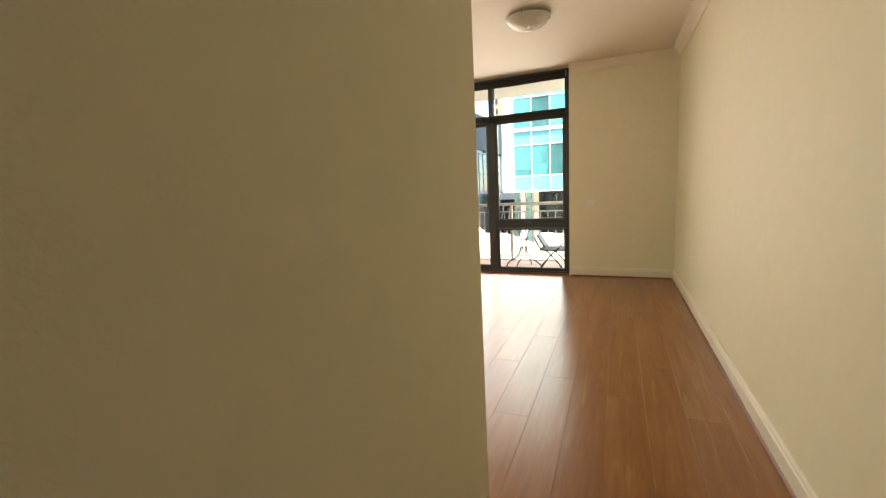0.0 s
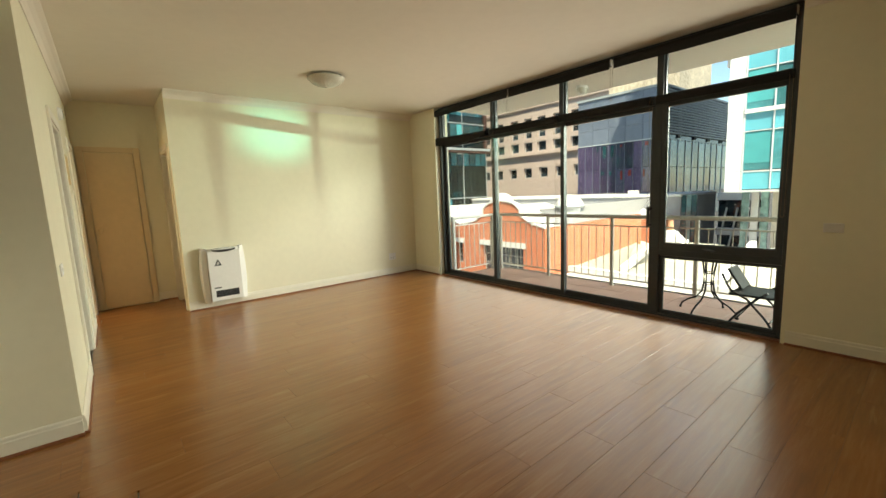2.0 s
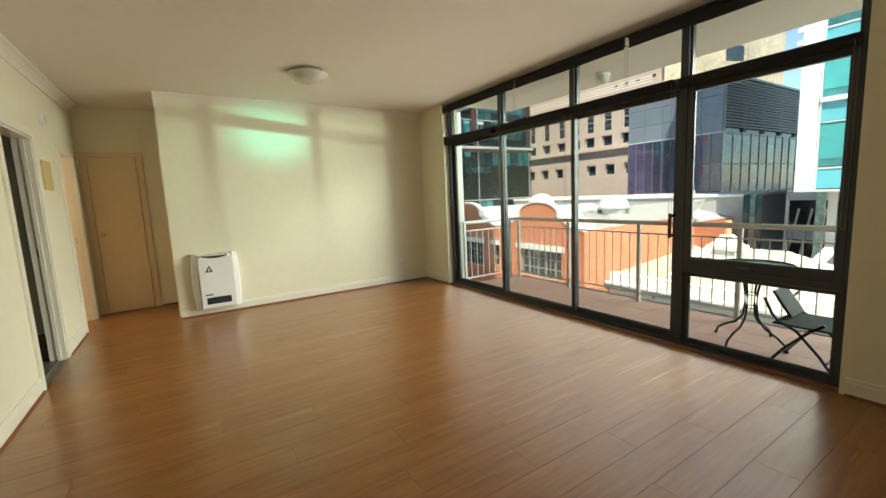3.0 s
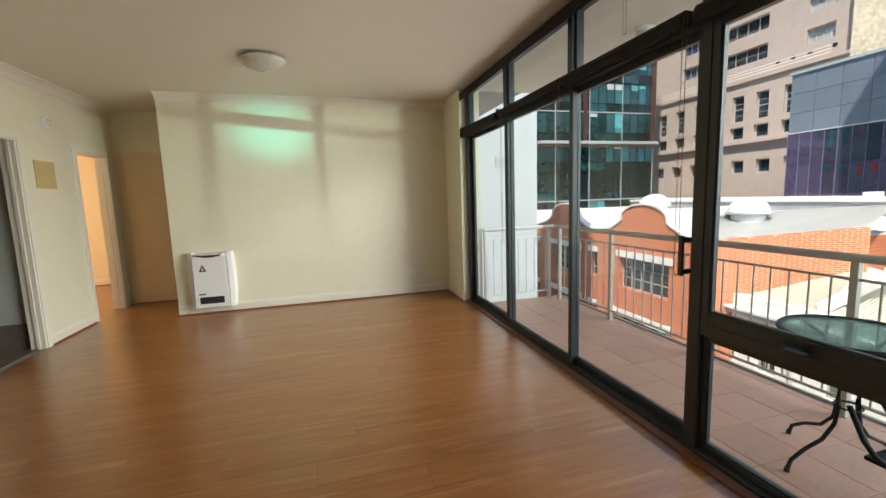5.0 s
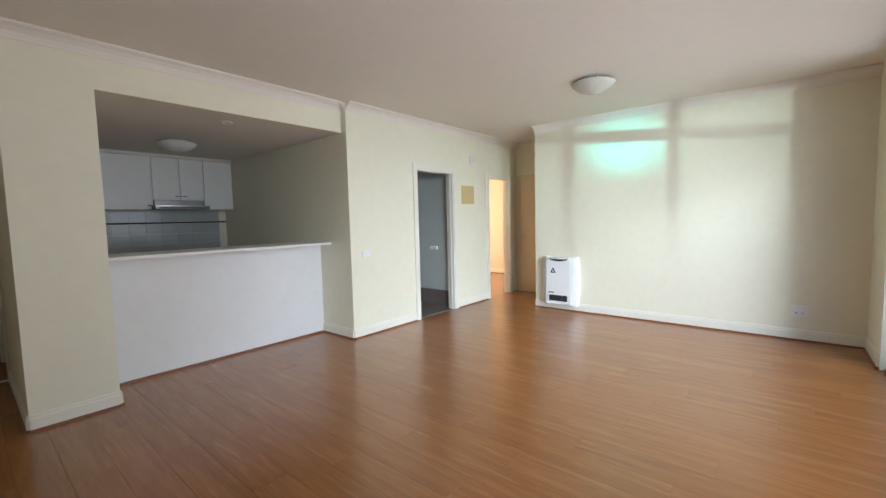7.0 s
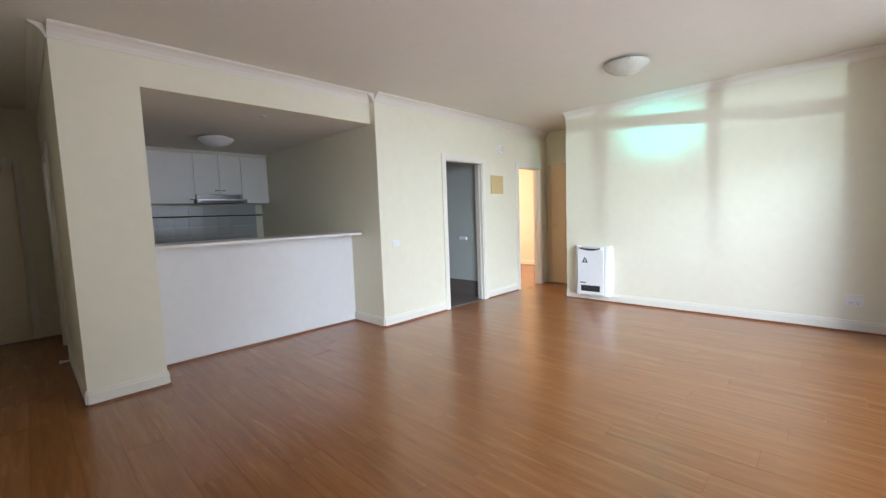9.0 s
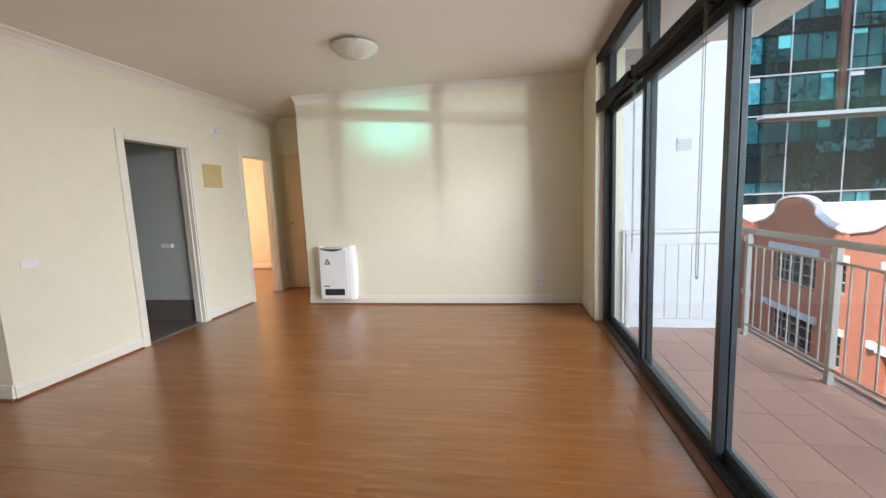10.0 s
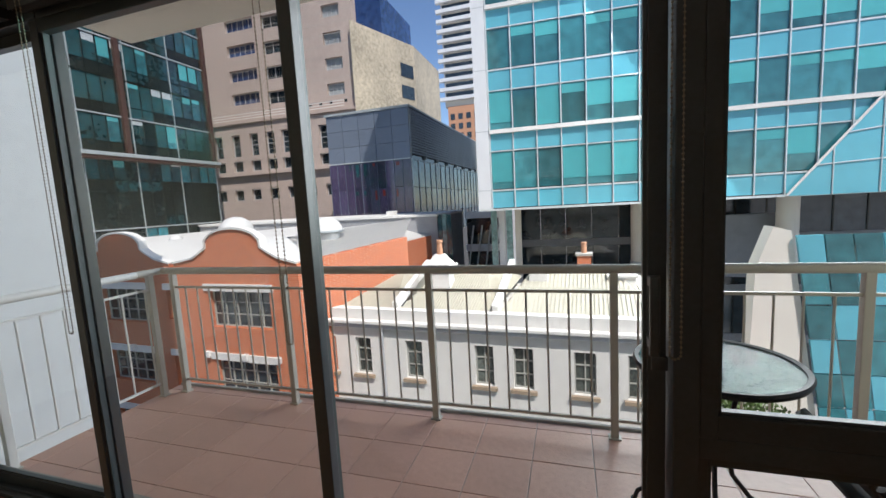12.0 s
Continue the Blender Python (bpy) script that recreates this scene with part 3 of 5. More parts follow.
# ---- trim ----
SKIRT = [(0.0, 0.018), (0.016, 0.018), (0.016, 0.090), (0.012, 0.097), (0.011, 0.112), (0.006, 0.120), (0.0, 0.120)]
BEADING = [(0.0, 0.0), (0.026, 0.0), (0.024, 0.010), (0.016, 0.017), (0.0, 0.018)]
COVE = [(0.0, -0.001), (0.0, -0.096), (0.008, -0.096), (0.013, -0.080), (0.029, -0.053), (0.056, -0.029), (0.082, -0.016), (0.088, -0.008), (0.088, -0.001)]


def runs_of(name, profile, lines, z, mat, label, category):
    bm = bmesh.new()
    for (x0, y0), (x1, y1) in lines:
        run_profile(bm, profile, (x0, y0, z), (x1, y1, z))
    return structure(name, bm, mat, label, category)


# every line runs with the room on its left
BASE_L = [((XE, -1.1), (XE, YN)), ((XE, YN), (WX[4] + 0.05, YN)), ((WX[0] - 0.06, YN), (XW, YN)), ((XW, YN), (XW, YC)), ((-5.958, YD), (-5.147, YD)), ((-4.213, YD), (XP, YD)), ((XP, YD), (XP, YB)),
          ((XK0, YP), (XK1, YP)), ((XK0, YB), (XK0, YP)), ((XK1, YP), (XK1, -0.68)), ((XC, YC), (XC, 1.48)), ((-5.36, -2.5), (-5.36, 0.6)), ((-8.80, YD - 0.12), (-8.80, -2.5)), ((-8.80, -2.5), (-5.36, -2.5))]
runs_of("baseboard", SKIRT, BASE_L, 0.0, TRIM, "cream moulded timber skirting board", "skirting")
runs_of("floor_beading", BEADING, BASE_L + [((XP, YB), (XK0, YB))], 0.0, QUAD, "thin red timber beading along the skirting", "beading")
runs_of("cornice", COVE, [((XE, -1.1), (XE, YN)), ((XW, YN), (XW, YC)), ((XC, YD), (XP, YD)), ((XP, YD), (XP, YP)), ((XP, YP), (XK1, YP)), ((XK1, YP), (XK1, YH)), ((XE, YN), (WX[4] + 0.03, YN))], H, CEIL, "moulded plaster cornice", "cornice")


def architrave(name, axis, at, a, b, top, depth, face=1, label="cream painted door frame"):
    """Lining and moulded architrave round an opening from a to b; axis 'x': the wall runs along x at y = at."""
    d = thing(name, label, "door frame", kind="structure")
    w, t = 0.070, 0.018
    def put(nm, u0, v0, z0, u1, v1, z1, bev=0.004, mat=TRIM):
        r = (u0, v0, z0, u1, v1, z1) if axis == "x" else (v0, u0, z0, v1, u1, z1)
        return part(nm, boxes(r, bevel=bev), mat, d)
    f0, f1 = (at, at + face * t)
    for s in (a - w, b):
        put("architrave", s, min(f0, f1), 0.0, s + w, max(f0, f1), top + w)
    put("architrave", a, min(f0, f1), top, b, max(f0, f1), top + w)
    g0, g1 = sorted((at - face * depth, at + face * 0.006))
    put("lining", a, g0, 0.0, a + 0.018, g1, top, 0.002)
    put("lining", b - 0.018, g0, 0.0, b, g1, top, 0.002)
    put("lining", a + 0.018, g0, top - 0.018, b - 0.018, g1, top, 0.002)
    s0, s1 = sorted((at - face * depth * 0.55, at - face * depth * 0.30))
    put("door_stop", a + 0.018, s0, 0.0, a + 0.029, s1, top - 0.018, 0.002)
    put("door_stop", b - 0.029, s0, 0.0, b - 0.018, s1, top - 0.018, 0.002)
    return d, put


d1, put = architrave("door_frame_1", "x", YD, -5.075, -4.285, 2.05, 0.12, label="cream painted frame of the open bathroom doorway")
put("strike_plate", -5.058, YD - 0.075, 0.98, -5.055, YD - 0.045, 1.06, 0, CHROME)
d2, put = architrave("door_frame_2", "x", YD, -6.71, -6.03, 2.05, 0.12, label="cream painted frame of the open bedroom doorway")
put("strike_plate", -6.693, YD - 0.075, 0.98, -6.690, YD - 0.045, 1.06, 0, BRASS)
d3, put = architrave("door_frame_3", "x", YC, -6.78, -6.08, 2.04, 0.12, face=-1, label="cream frame of the passage doorway")
put("strike_plate", -6.763, YC + 0.045, 0.98, -6.759, YC + 0.075, 1.06, 0, CHROME)
architrave("door_frame_4", "y", XK1, -1.60, -0.75, 2.04, 0.115, label="cream frame of the doorway from hall to kitchen")


def knob(at, out, mat, parent, name="knob", r=0.027):
    bm = bmesh.new()
    lathe(bm, [(0.0, 0.0), (0.024, 0.0), (0.024, 0.006), (0.010, 0.010), (0.009, 0.026), (r * 0.8, 0.034), (r, 0.047), (r * 0.85, 0.060), (0.0, 0.066)], 20, Matrix.Translation(at) @ Vector(out).to_track_quat("Z", "Y").to_matrix().to_4x4())
    return part(name, bm, mat, parent, smooth=True)


cup = thing("cupboard_door", "closed cream painted linen cupboard door with round knob", "door", (XC, 0.893, 0.0))
part("leaf", boxes((0.001, 0.004, 0.012, 0.030, 0.507, 2.055), bevel=0.003), DOORP, cup)
knob((0.030, 0.062, 1.06), (1, 0, 0), DOORP, cup)
cf = thing("door_frame_5", "cream frame round the linen cupboard door", "door frame", kind="structure")
part("architrave", boxes((XC, 0.820, 0.0, XC + 0.022, 0.890, 2.13), (XC, 1.406, 0.0, XC + 0.022, 1.476, 2.13), (XC, 0.890, 2.062, XC + 0.022, 1.406, 2.13), bevel=0.004), DOORP, cf)

entry = thing("entrance_door", "closed cream painted entrance door with brass knob and closer", "door", (-0.26, YH, 0.0))
part("leaf", boxes((0.0, 0.001, 0.01, 0.82, 0.035, 2.05), bevel=0.003), DOORP, entry)
knob((0.745, 0.035, 1.02), (0, 1, 0), BRASS, entry)
bm = bmesh.new()
lathe(bm, [(0.0, 0.0), (0.026, 0.0), (0.026, 0.010), (0.018, 0.016), (0.0, 0.016)], 18, pose(0.76, 0.035, 1.22, -90, 0, 0))
part("deadlock", bm, CHROME, entry, smooth=True)
cl = part("door_closer", boxes((0.09, 0.035, 1.965, 0.31, 0.085, 2.025), bevel=0.008), CHROME, entry, "silver door closer")
part("closer_arm", boxes((0.15, 0.050, 2.026, 0.33, 0.066, 2.034), (0.16, 0.02, 2.036, 0.18, 0.17, 2.043), bevel=0.002), CHROME, cl)
ef = thing("door_frame_6", "cream frame of the entrance door", "door frame", kind="structure")
part("architrave", boxes((-0.335, YH, 0, -0.265, YH + 0.02, 2.13), (0.565, YH, 0, 0.635, YH + 0.02, 2.13), (-0.265, YH, 2.056, 0.565, YH + 0.02, 2.13), bevel=0.004), TRIM, ef)
stop = thing("door_stop", "small white door stop on the hall skirting", "door stop", (XK1, -0.55, 0.07))
bm = bmesh.new()
tube(bm, (0.0, 0, 0), (0.075, 0, 0), 0.009, 12)
tube(bm, (0.075, 0, 0), (0.095, 0, 0), 0.015, 12)
part("buffer", bm, WHITE, stop, smooth=True)


# ---- lamps and fittings ----
def oyster(at, r, label, glass=LAMPGLASS, clips=True):
    """A ceiling bowl: base plate, pressed glass bowl with swirled ribs, three spring clips."""
    o = thing("ceiling_light", label, "ceiling light", at, "ceiling lights")
    bm = bmesh.new()
    lathe(bm, [(0.0, 0.0), (r * 0.62, 0.0), (r * 0.66, -0.012), (r * 0.60, -0.03), (0.0, -0.03)], 36)
    part("base_plate", bm, WHITE, o, smooth=True)
    bm = bmesh.new()
    n, prof = 96, [(1.0, -0.026), (1.012, -0.032), (0.98, -0.042), (0.90, -0.060), (0.74, -0.084), (0.52, -0.104), (0.28, -0.116), (0.0, -0.120)]
    rings = []
    for i, (rr, z) in enumerate(prof):
        if rr == 0:
            rings.append([bm.verts.new((0, 0, z))] * n)
            continue
        ring = []
        for k in range(n):
            a = 2 * math.pi * k / n
            rib = 0.0028 * math.sin(18 * a + 5.0 * (1 - rr)) * min(1.0, (i > 1) * 1.0)
            ring.append(bm.verts.new(((r * rr + rib) * math.cos(a), (r * rr + rib) * math.sin(a), z + rib)))
        rings.append(ring)
    for u, w in zip(rings, rings[1:]):
        for k in range(n):
            vs = [u[k], u[(k + 1) % n], w[(k + 1) % n], w[k]]
            vs = [v for i, v in enumerate(vs) if v not in vs[:i]]
            bm.faces.new(vs)
    part("bowl", bm, glass, o, "ribbed frosted glass bowl", smooth=True)
    if clips:
        for k in range(3):
            a = radians(25 + 120 * k)
            m = pose(r * math.cos(a), r * math.sin(a), -0.03, 0, 0, math.degrees(a))
            part("clip", box(bmesh.new(), -0.012, -0.007, -0.010, 0.012, 0.007, 0.014, 0.002, m), CHROME, o)
    return o


oyster((-4.42, 3.10, H), 0.20, "unlit frosted glass ceiling light with chrome clips")
oyster((-0.89, 3.45, H), 0.185, "unlit frosted glass ceiling light near the window pier")
oyster((0.08, -0.94, H), 0.185, "unlit frosted glass ceiling light in the hall")
oyster((-2.05, -1.0, KH), 0.20, "unlit white dome light on the kitchen ceiling", WHITE, False)
spot = thing("ceiling_spot", "small white recessed spot in the kitchen bulkhead", "ceiling spot", (-2.07, 0.34, KH))
bm = bmesh.new()
lathe(bm, [(0.028, 0.0), (0.048, 0.0), (0.050, -0.006), (0.040, -0.012), (0.028, -0.004)], 24)
part("ring", bm, WHITE, spot, smooth=True)
bm = bmesh.new()
lathe(bm, [(0.0, -0.003), (0.028, -0.003), (0.028, 0.0), (0.0, 0.0)], 20)
part("lens", bm, LAMPGLASS, spot)

# heater
ht = thing("wall_heater", "white gas wall heater with black grille and warning triangle", "heater", (XW, 1.885, 0.09))
HW_, HH_, HD_ = 0.50, 0.70, 0.135
bm = bmesh.new()
pts = []
n = 16
for k in range(n + 1):
    u = k / n
    pts.append((0.02 + HD_ * (1 - abs(2 * u - 1) ** 4) * 0.92, 0.02 + (HW_ - 0.04) * u))
prism(bm, [(0.0, HW_ - 0.02), (0.0, 0.02)] + pts, 0.03, HH_ - 0.015)
part("body", bm, WHITE, ht, smooth=True)
for y0, y1 in ((0.0, 0.055), (HW_ - 0.055, HW_)):
    bm = bmesh.new()
    pr = []
    for k in range(13):
        v = k / 12
        bulge = 0.020 * (1 - abs(2 * v - 1) ** 2)
        pr.append((0.0, HH_ * v, bulge))
    s = -1 if y0 == 0.0 else 1
    ring = []
    for _, z, g in pr:
        yo, yi = (y0 - g, y1) if s < 0 else (y1 + g, y0)
        ring.append([bm.verts.new(p) for p in ((0.002, yi, z), (HD_ * 0.80, yi, z), (HD_ * 0.66, (yo + yi) / 2 + (yo - yi) * 0.3, z), (HD_ * 0.25, yo, z), (0.002, yo, z))])
    for p, q in zip(ring, ring[1:]):
        for k in range(5):
            bm.faces.new((p[k], p[(k + 1) % 5], q[(k + 1) % 5], q[k]))
    bm.faces.new(ring[0]), bm.faces.new(ring[-1])
    part("side_cheek", bm, WHITE, ht, smooth=True)
fx = HD_ * 0.92 + 0.021
part("front_panel", boxes((fx - 0.02, 0.062, 0.016, fx + 0.004, HW_ - 0.062, HH_ - 0.045), bevel=0.006), WHITE, ht)
gr = part("outlet_grille", boxes((fx + 0.001, 0.115, 0.065, fx + 0.007, HW_ - 0.115, 0.150), bevel=0.002), DARKGRILLE, ht, "black warm air outlet")
for k in range(5):
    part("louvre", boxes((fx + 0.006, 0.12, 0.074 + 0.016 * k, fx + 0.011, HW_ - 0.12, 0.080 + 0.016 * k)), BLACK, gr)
bm = bmesh.new()
prev = None
for k in range(15):
    u = k / 14
    y = 0.11 + (HW_ - 0.22) * u
    dip = 0.026 * (1 - (2 * u - 1) ** 2)
    cur = [bm.verts.new((fx - 0.04, y, HH_ - 0.012)), bm.verts.new((fx + 0.0055, y, HH_ - 0.045 + 0.012)), bm.verts.new((fx + 0.0055, y, HH_ - 0.045 - dip + 0.010))]
    if prev:
        bm.faces.new((prev[0], cur[0], cur[1], prev[1])), bm.faces.new((prev[1], cur[1], cur[2], prev[2]))
    prev = cur
part("top_intake", bm, DARKGRILLE, ht, "dark curved intake slot")
bm = bmesh.new()
tri = [(fx + 0.0045, 0.13, 0.47), (fx + 0.0045, 0.215, 0.47), (fx + 0.0045, 0.1725, 0.555)]
lo, hi = [bm.verts.new(p) for p in tri], [bm.verts.new((p[0] + 0.001, p[1], p[2])) for p in tri]
for k in range(3):
    bm.faces.new((lo[k], lo[(k + 1) % 3], hi[(k + 1) % 3], hi[k]))
bm.faces.new(lo), bm.faces.new(hi)
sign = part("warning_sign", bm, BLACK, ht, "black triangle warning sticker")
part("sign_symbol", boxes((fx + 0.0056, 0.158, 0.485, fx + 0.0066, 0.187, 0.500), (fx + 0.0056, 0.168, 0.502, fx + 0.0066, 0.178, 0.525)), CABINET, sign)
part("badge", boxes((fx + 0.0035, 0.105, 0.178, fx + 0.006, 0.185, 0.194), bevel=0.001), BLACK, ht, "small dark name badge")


def plate(name, label, at, out, w, h, rockers=1, holes=0):
    """A wall plate with its rockers or socket slots."""
    p = thing(name, label, "switch" if not holes else "power socket", at)
    q = Vector(out).to_track_quat("Z", "Y").to_matrix().to_4x4() if abs(out[0]) < 0.5 else Matrix(((0, 0, 1, 0), (1, 0, 0, 0), (0, 1, 0, 0), (0, 0, 0, 1)))
    if abs(out[1]) > 0.5:
        s = out[1]
        q = Matrix(((1, 0, 0, 0), (0, 0, s, 0), (0, 1, 0, 0), (0, 0, 0, 1)))
    part("plate", box(bmesh.new(), -w / 2, -h / 2, 0, w / 2, h / 2, 0.009, 0.003, q), WHITE, p)
    for k in range(rockers):
        u = (k - (rockers - 1) / 2) * 0.034
        part("rocker", box(bmesh.new(), u - 0.007, (0.012 if holes else -0.011), 0.0085, u + 0.007, (0.034 if holes else 0.011), 0.0125, 0.002, q), WHITE, p)
    for k in range(holes):
        u = (k - (holes - 1) / 2) * 0.05
        for a, bb in ((-0.008, 0.0), (0.008, 0.0), (0.0, -0.014)):
            part("slot", box(bmesh.new(), u + a - 0.0022, bb - 0.022, 0.0088, u + a + 0.0022, bb - 0.012, 0.0096, 0, q), DARKGRILLE, p)
    return p


plate("power_socket", "white double power socket low on the heater wall", (XW, 4.745, 0.315), (1, 0, 0), 0.13, 0.115, 2, 2)
plate("light_switch", "white light switch plate on the cream wall", (-3.38, YD, 0.985), (0, 1, 0), 0.115, 0.07, 2)
plate("light_switch", "white switch plate beside the window", (-0.47, YN, 0.975), (0, -1, 0), 0.115, 0.07, 1)
det = thing("smoke_detector", "round white smoke detector high on the wall", "smoke detector", (-5.55, YD, 2.285))
bm = bmesh.new()
lathe(bm, [(0.0, 0.0), (0.062, 0.0), (0.062, 0.012), (0.054, 0.030), (0.030, 0.036), (0.0, 0.036)], 28, pose(0, 0, 0, -90, 0, 0))
part("housing", bm, WHITE, det, smooth=True)
bm = bmesh.new()
lathe(bm, [(0.030, 0.0365), (0.036, 0.0365), (0.036, 0.039), (0.030, 0.039)], 24, pose(0, 0, 0, -90, 0, 0))
part("vent_ring", bm, RAIL, det)
pn = thing("access_panel", "plain beige painted access panel on the wall", "panel", (-5.44, YD, 1.735))
part("cover", boxes((-0.155, 0.0, -0.14, 0.155, 0.012, 0.14), bevel=0.003), material("beige_panel", (0.62, 0.47, 0.22), 0.5, vary=0.04, scale=8), pn)
hold = thing("paper_holder", "white paper holder on the bathroom wall", "paper holder", (-5.12, 0.36, 0.92))
part("bracket", boxes((0.0, -0.07, -0.025, 0.035, 0.07, 0.025), bevel=0.006), WHITE, hold)

# ---- kitchen ----
bt = thing("bar_top", "pale laminate breakfast bar top on the half wall", "bar top", ((XP + XK0) / 2, 0.2, 1.098))
part("slab", boxes((XP - bt.location.x + 0.002, -0.34, 0.0, XK0 - bt.location.x - 0.002, 0.225, 0.030), bevel=0.006), CABINET, bt)
XS = (-1.52, -2.08, -2.42, -2.74, XP + 0.005)
for i, (a, b) in enumerate(zip(XS, XS[1:])):
    low = 1.60 if i in (0, 3) else 1.735
    c = thing("wall_cabinet", "white laminate wall cabinet with small knob" if i != 3 else "white laminate corner wall cabinet", "wall cabinet", ((a + b) / 2, YKB, low), "kitchen wall cabinets")
    ox = (a + b) / 2
    part("body", boxes((b - ox + 0.001, 0.001, 0.0, a - ox - 0.001, 0.312, 2.335 - low)), CABINET, c)
    d = part("door", boxes((b - ox + 0.003, 0.313, 0.002, a - ox - 0.003, 0.331, 2.333 - low), bevel=0.002), CABINET, c)
    if i < 3:
        kx = (b - ox + 0.045) if i in (0, 1) else (a - ox - 0.045)
        bm = boxes((kx - 0.03, 0.352, 0.05, kx + 0.03, 0.360, 0.062), (kx - 0.024, 0.331, 0.052, kx - 0.018, 0.353, 0.060), (kx + 0.018, 0.331, 0.052, kx + 0.024, 0.353, 0.060), bevel=0.002)
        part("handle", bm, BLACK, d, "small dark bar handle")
structure("cabinet_cornice", boxes((XP, YKB, 2.338, -1.51, YKB + 0.345, 2.358), (XP, YKB, 2.358, -1.50, YKB + 0.362, KH - 0.001), bevel=0.006), TRIM, "white moulding on top of the wall cabinets", "moulding")
sh = thing("open_shelf", "narrow open white shelf beside the cabinets", "shelf", (-1.40, YKB, 1.60))
part("back", boxes((-0.118, 0.001, 0.0, 0.20, 0.012, 0.73)), material("shelf_back", (0.45, 0.36, 0.25), 0.6, vary=0.05), sh)
for z in (0.0, 0.24, 0.48, 0.712):
    part("shelf_board", boxes((-0.112, 0.012, z, 0.20, 0.30, z + 0.018), bevel=0.002), CABINET, sh)
HOODM = material("dark_hood_steel", (0.20, 0.20, 0.20), 0.3, 0.9, vary=0.1, scale=20, stretch=(1, 10, 10))
hood = thing("range_hood", "slim stainless steel range hood under the cabinets", "range hood", (-2.40, YKB, 1.60))
part("canopy", boxes((-0.31, 0.001, 0.06, 0.31, 0.335, 0.133), bevel=0.004), HOODM, hood)
bm = boxes((-0.345, 0.002, 0.0, 0.345, 0.50, 0.052), bevel=0.008)
part("visor", bm, HOODM, hood, "dark steel slide-out visor")
part("edge_strip", boxes((-0.345, 0.499, 0.040, 0.345, 0.506, 0.054), bevel=0.002), CHROME, hood, "polished steel edge strip")
part("control_strip", boxes((-0.30, 0.498, 0.012, 0.30, 0.504, 0.034), bevel=0.001), BLACK, hood, "black control strip")
wc = thing("paper_towel", "white paper towel holder at the kitchen hatch", "towel holder", (-1.0, -0.02, 1.35))
part("roll", boxes((-0.075, -0.06, -0.10, -0.001, 0.0, 0.10), bevel=0.012), WHITE, wc)
splash = tagged(new("splashback"), "grey glazed kitchen wall tiles with a dark line", "tiles", kind="structure")
bm = boxes((0.0015, 0.0, 0.0015, 0.1985, 0.007, 0.1485), bevel=0.0015)
me = bpy.data.meshes.new("wall_tile")
bm.to_mesh(me)
bm.free()
me.materials.append(WTILE)
for j, z in enumerate((0.95, 1.10, 1.25, 1.43, 1.58)):
    for i in range(12):
        x = -1.05 - 0.2 * (i + 1) + (0.0)
        if x < XP or (j == 4):
            continue
        o = new("wall_tile", me)
        o.location = (x, YKB, z)
        o.parent = splash
structure("tile_band", boxes((XP, YKB + 0.0, 1.402, -1.05, YKB + 0.008, 1.427)), DARKGRILLE, "dark border tile line", "tiles")


# ---- the street outside ----
RED = material("red_face_brick", (0.50, 0.135, 0.055), 0.88, vary=0.10, scale=5, bump=0.3, bump_scale=40)
n_, l_ = RED.node_tree.nodes, RED.node_tree.links
bk = n_.new("ShaderNodeTexBrick")
bk.inputs["Scale"].default_value, bk.inputs["Mortar Size"].default_value = 4.2, 0.022
bk.inputs["Color1"].default_value, bk.inputs["Color2"].default_value, bk.inputs["Mortar"].default_value = (0.56, 0.150, 0.055, 1), (0.43, 0.105, 0.040, 1), (0.60, 0.38, 0.28, 1)
tc_, mp_ = n_.new("ShaderNodeTexCoord"), n_.new("ShaderNodeMapping")
mp_.inputs["Rotation"].default_value = (radians(90), 0, 0)
l_.new(tc_.outputs["Object"], mp_.inputs[0])
l_.new(mp_.outputs[0], bk.inputs["Vector"])
l_.new(bk.outputs["Color"], n_["Principled BSDF"].inputs["Base Color"])
STUCCO = material("white_stucco", (0.70, 0.69, 0.66), 0.85, vary=0.05, scale=1.2, bump=0.2, bump_scale=30)
STUCCOD = material("grey_cornice_band", (0.42, 0.43, 0.45), 0.85, vary=0.06, scale=2)
ROOFW = material("white_sheet_roof", (0.62, 0.62, 0.60), 0.5, vary=0.05, scale=1.0)
CORR = material("cream_corrugated_roof", (0.50, 0.475, 0.385), 0.6, vary=0.08, scale=1.5)
TEALV = material("teal_vision_glass", (0.040, 0.190, 0.215), 0.08, vary=0.25, scale=0.6, rand=0.35, spec=0.8)
TEALB = material("green_window_blind", (0.070, 0.375, 0.400), 0.3, vary=0.08, scale=0.8, rand=0.15)
TEALS = material("cyan_spandrel_panel", (0.105, 0.400, 0.490), 0.15, vary=0.06, scale=0.6, rand=0.06, spec=0.7)
MULL = material("pale_metal_mullion", (0.62, 0.66, 0.66), 0.4, 0.3, vary=0.05, scale=3)
PANELW = material("pale_grey_panel", (0.66, 0.67, 0.68), 0.55, vary=0.04, scale=1)
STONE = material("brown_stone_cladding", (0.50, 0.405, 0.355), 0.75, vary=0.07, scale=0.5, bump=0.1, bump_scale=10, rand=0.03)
# pale streaky reflections on the sunlit flank, painted as gold mottling
STONEP = material("stone_with_pale_reflections", (0.60, 0.52, 0.39), 0.6, vary=0.22, scale=0.9)
BLUEW = material("blue_office_glass", (0.035, 0.075, 0.20), 0.08, vary=0.3, scale=0.5, rand=0.3, spec=0.8)
DARKW = material("dark_office_glass", (0.030, 0.045, 0.055), 0.08, vary=0.3, scale=0.7, rand=0.4, spec=0.8)
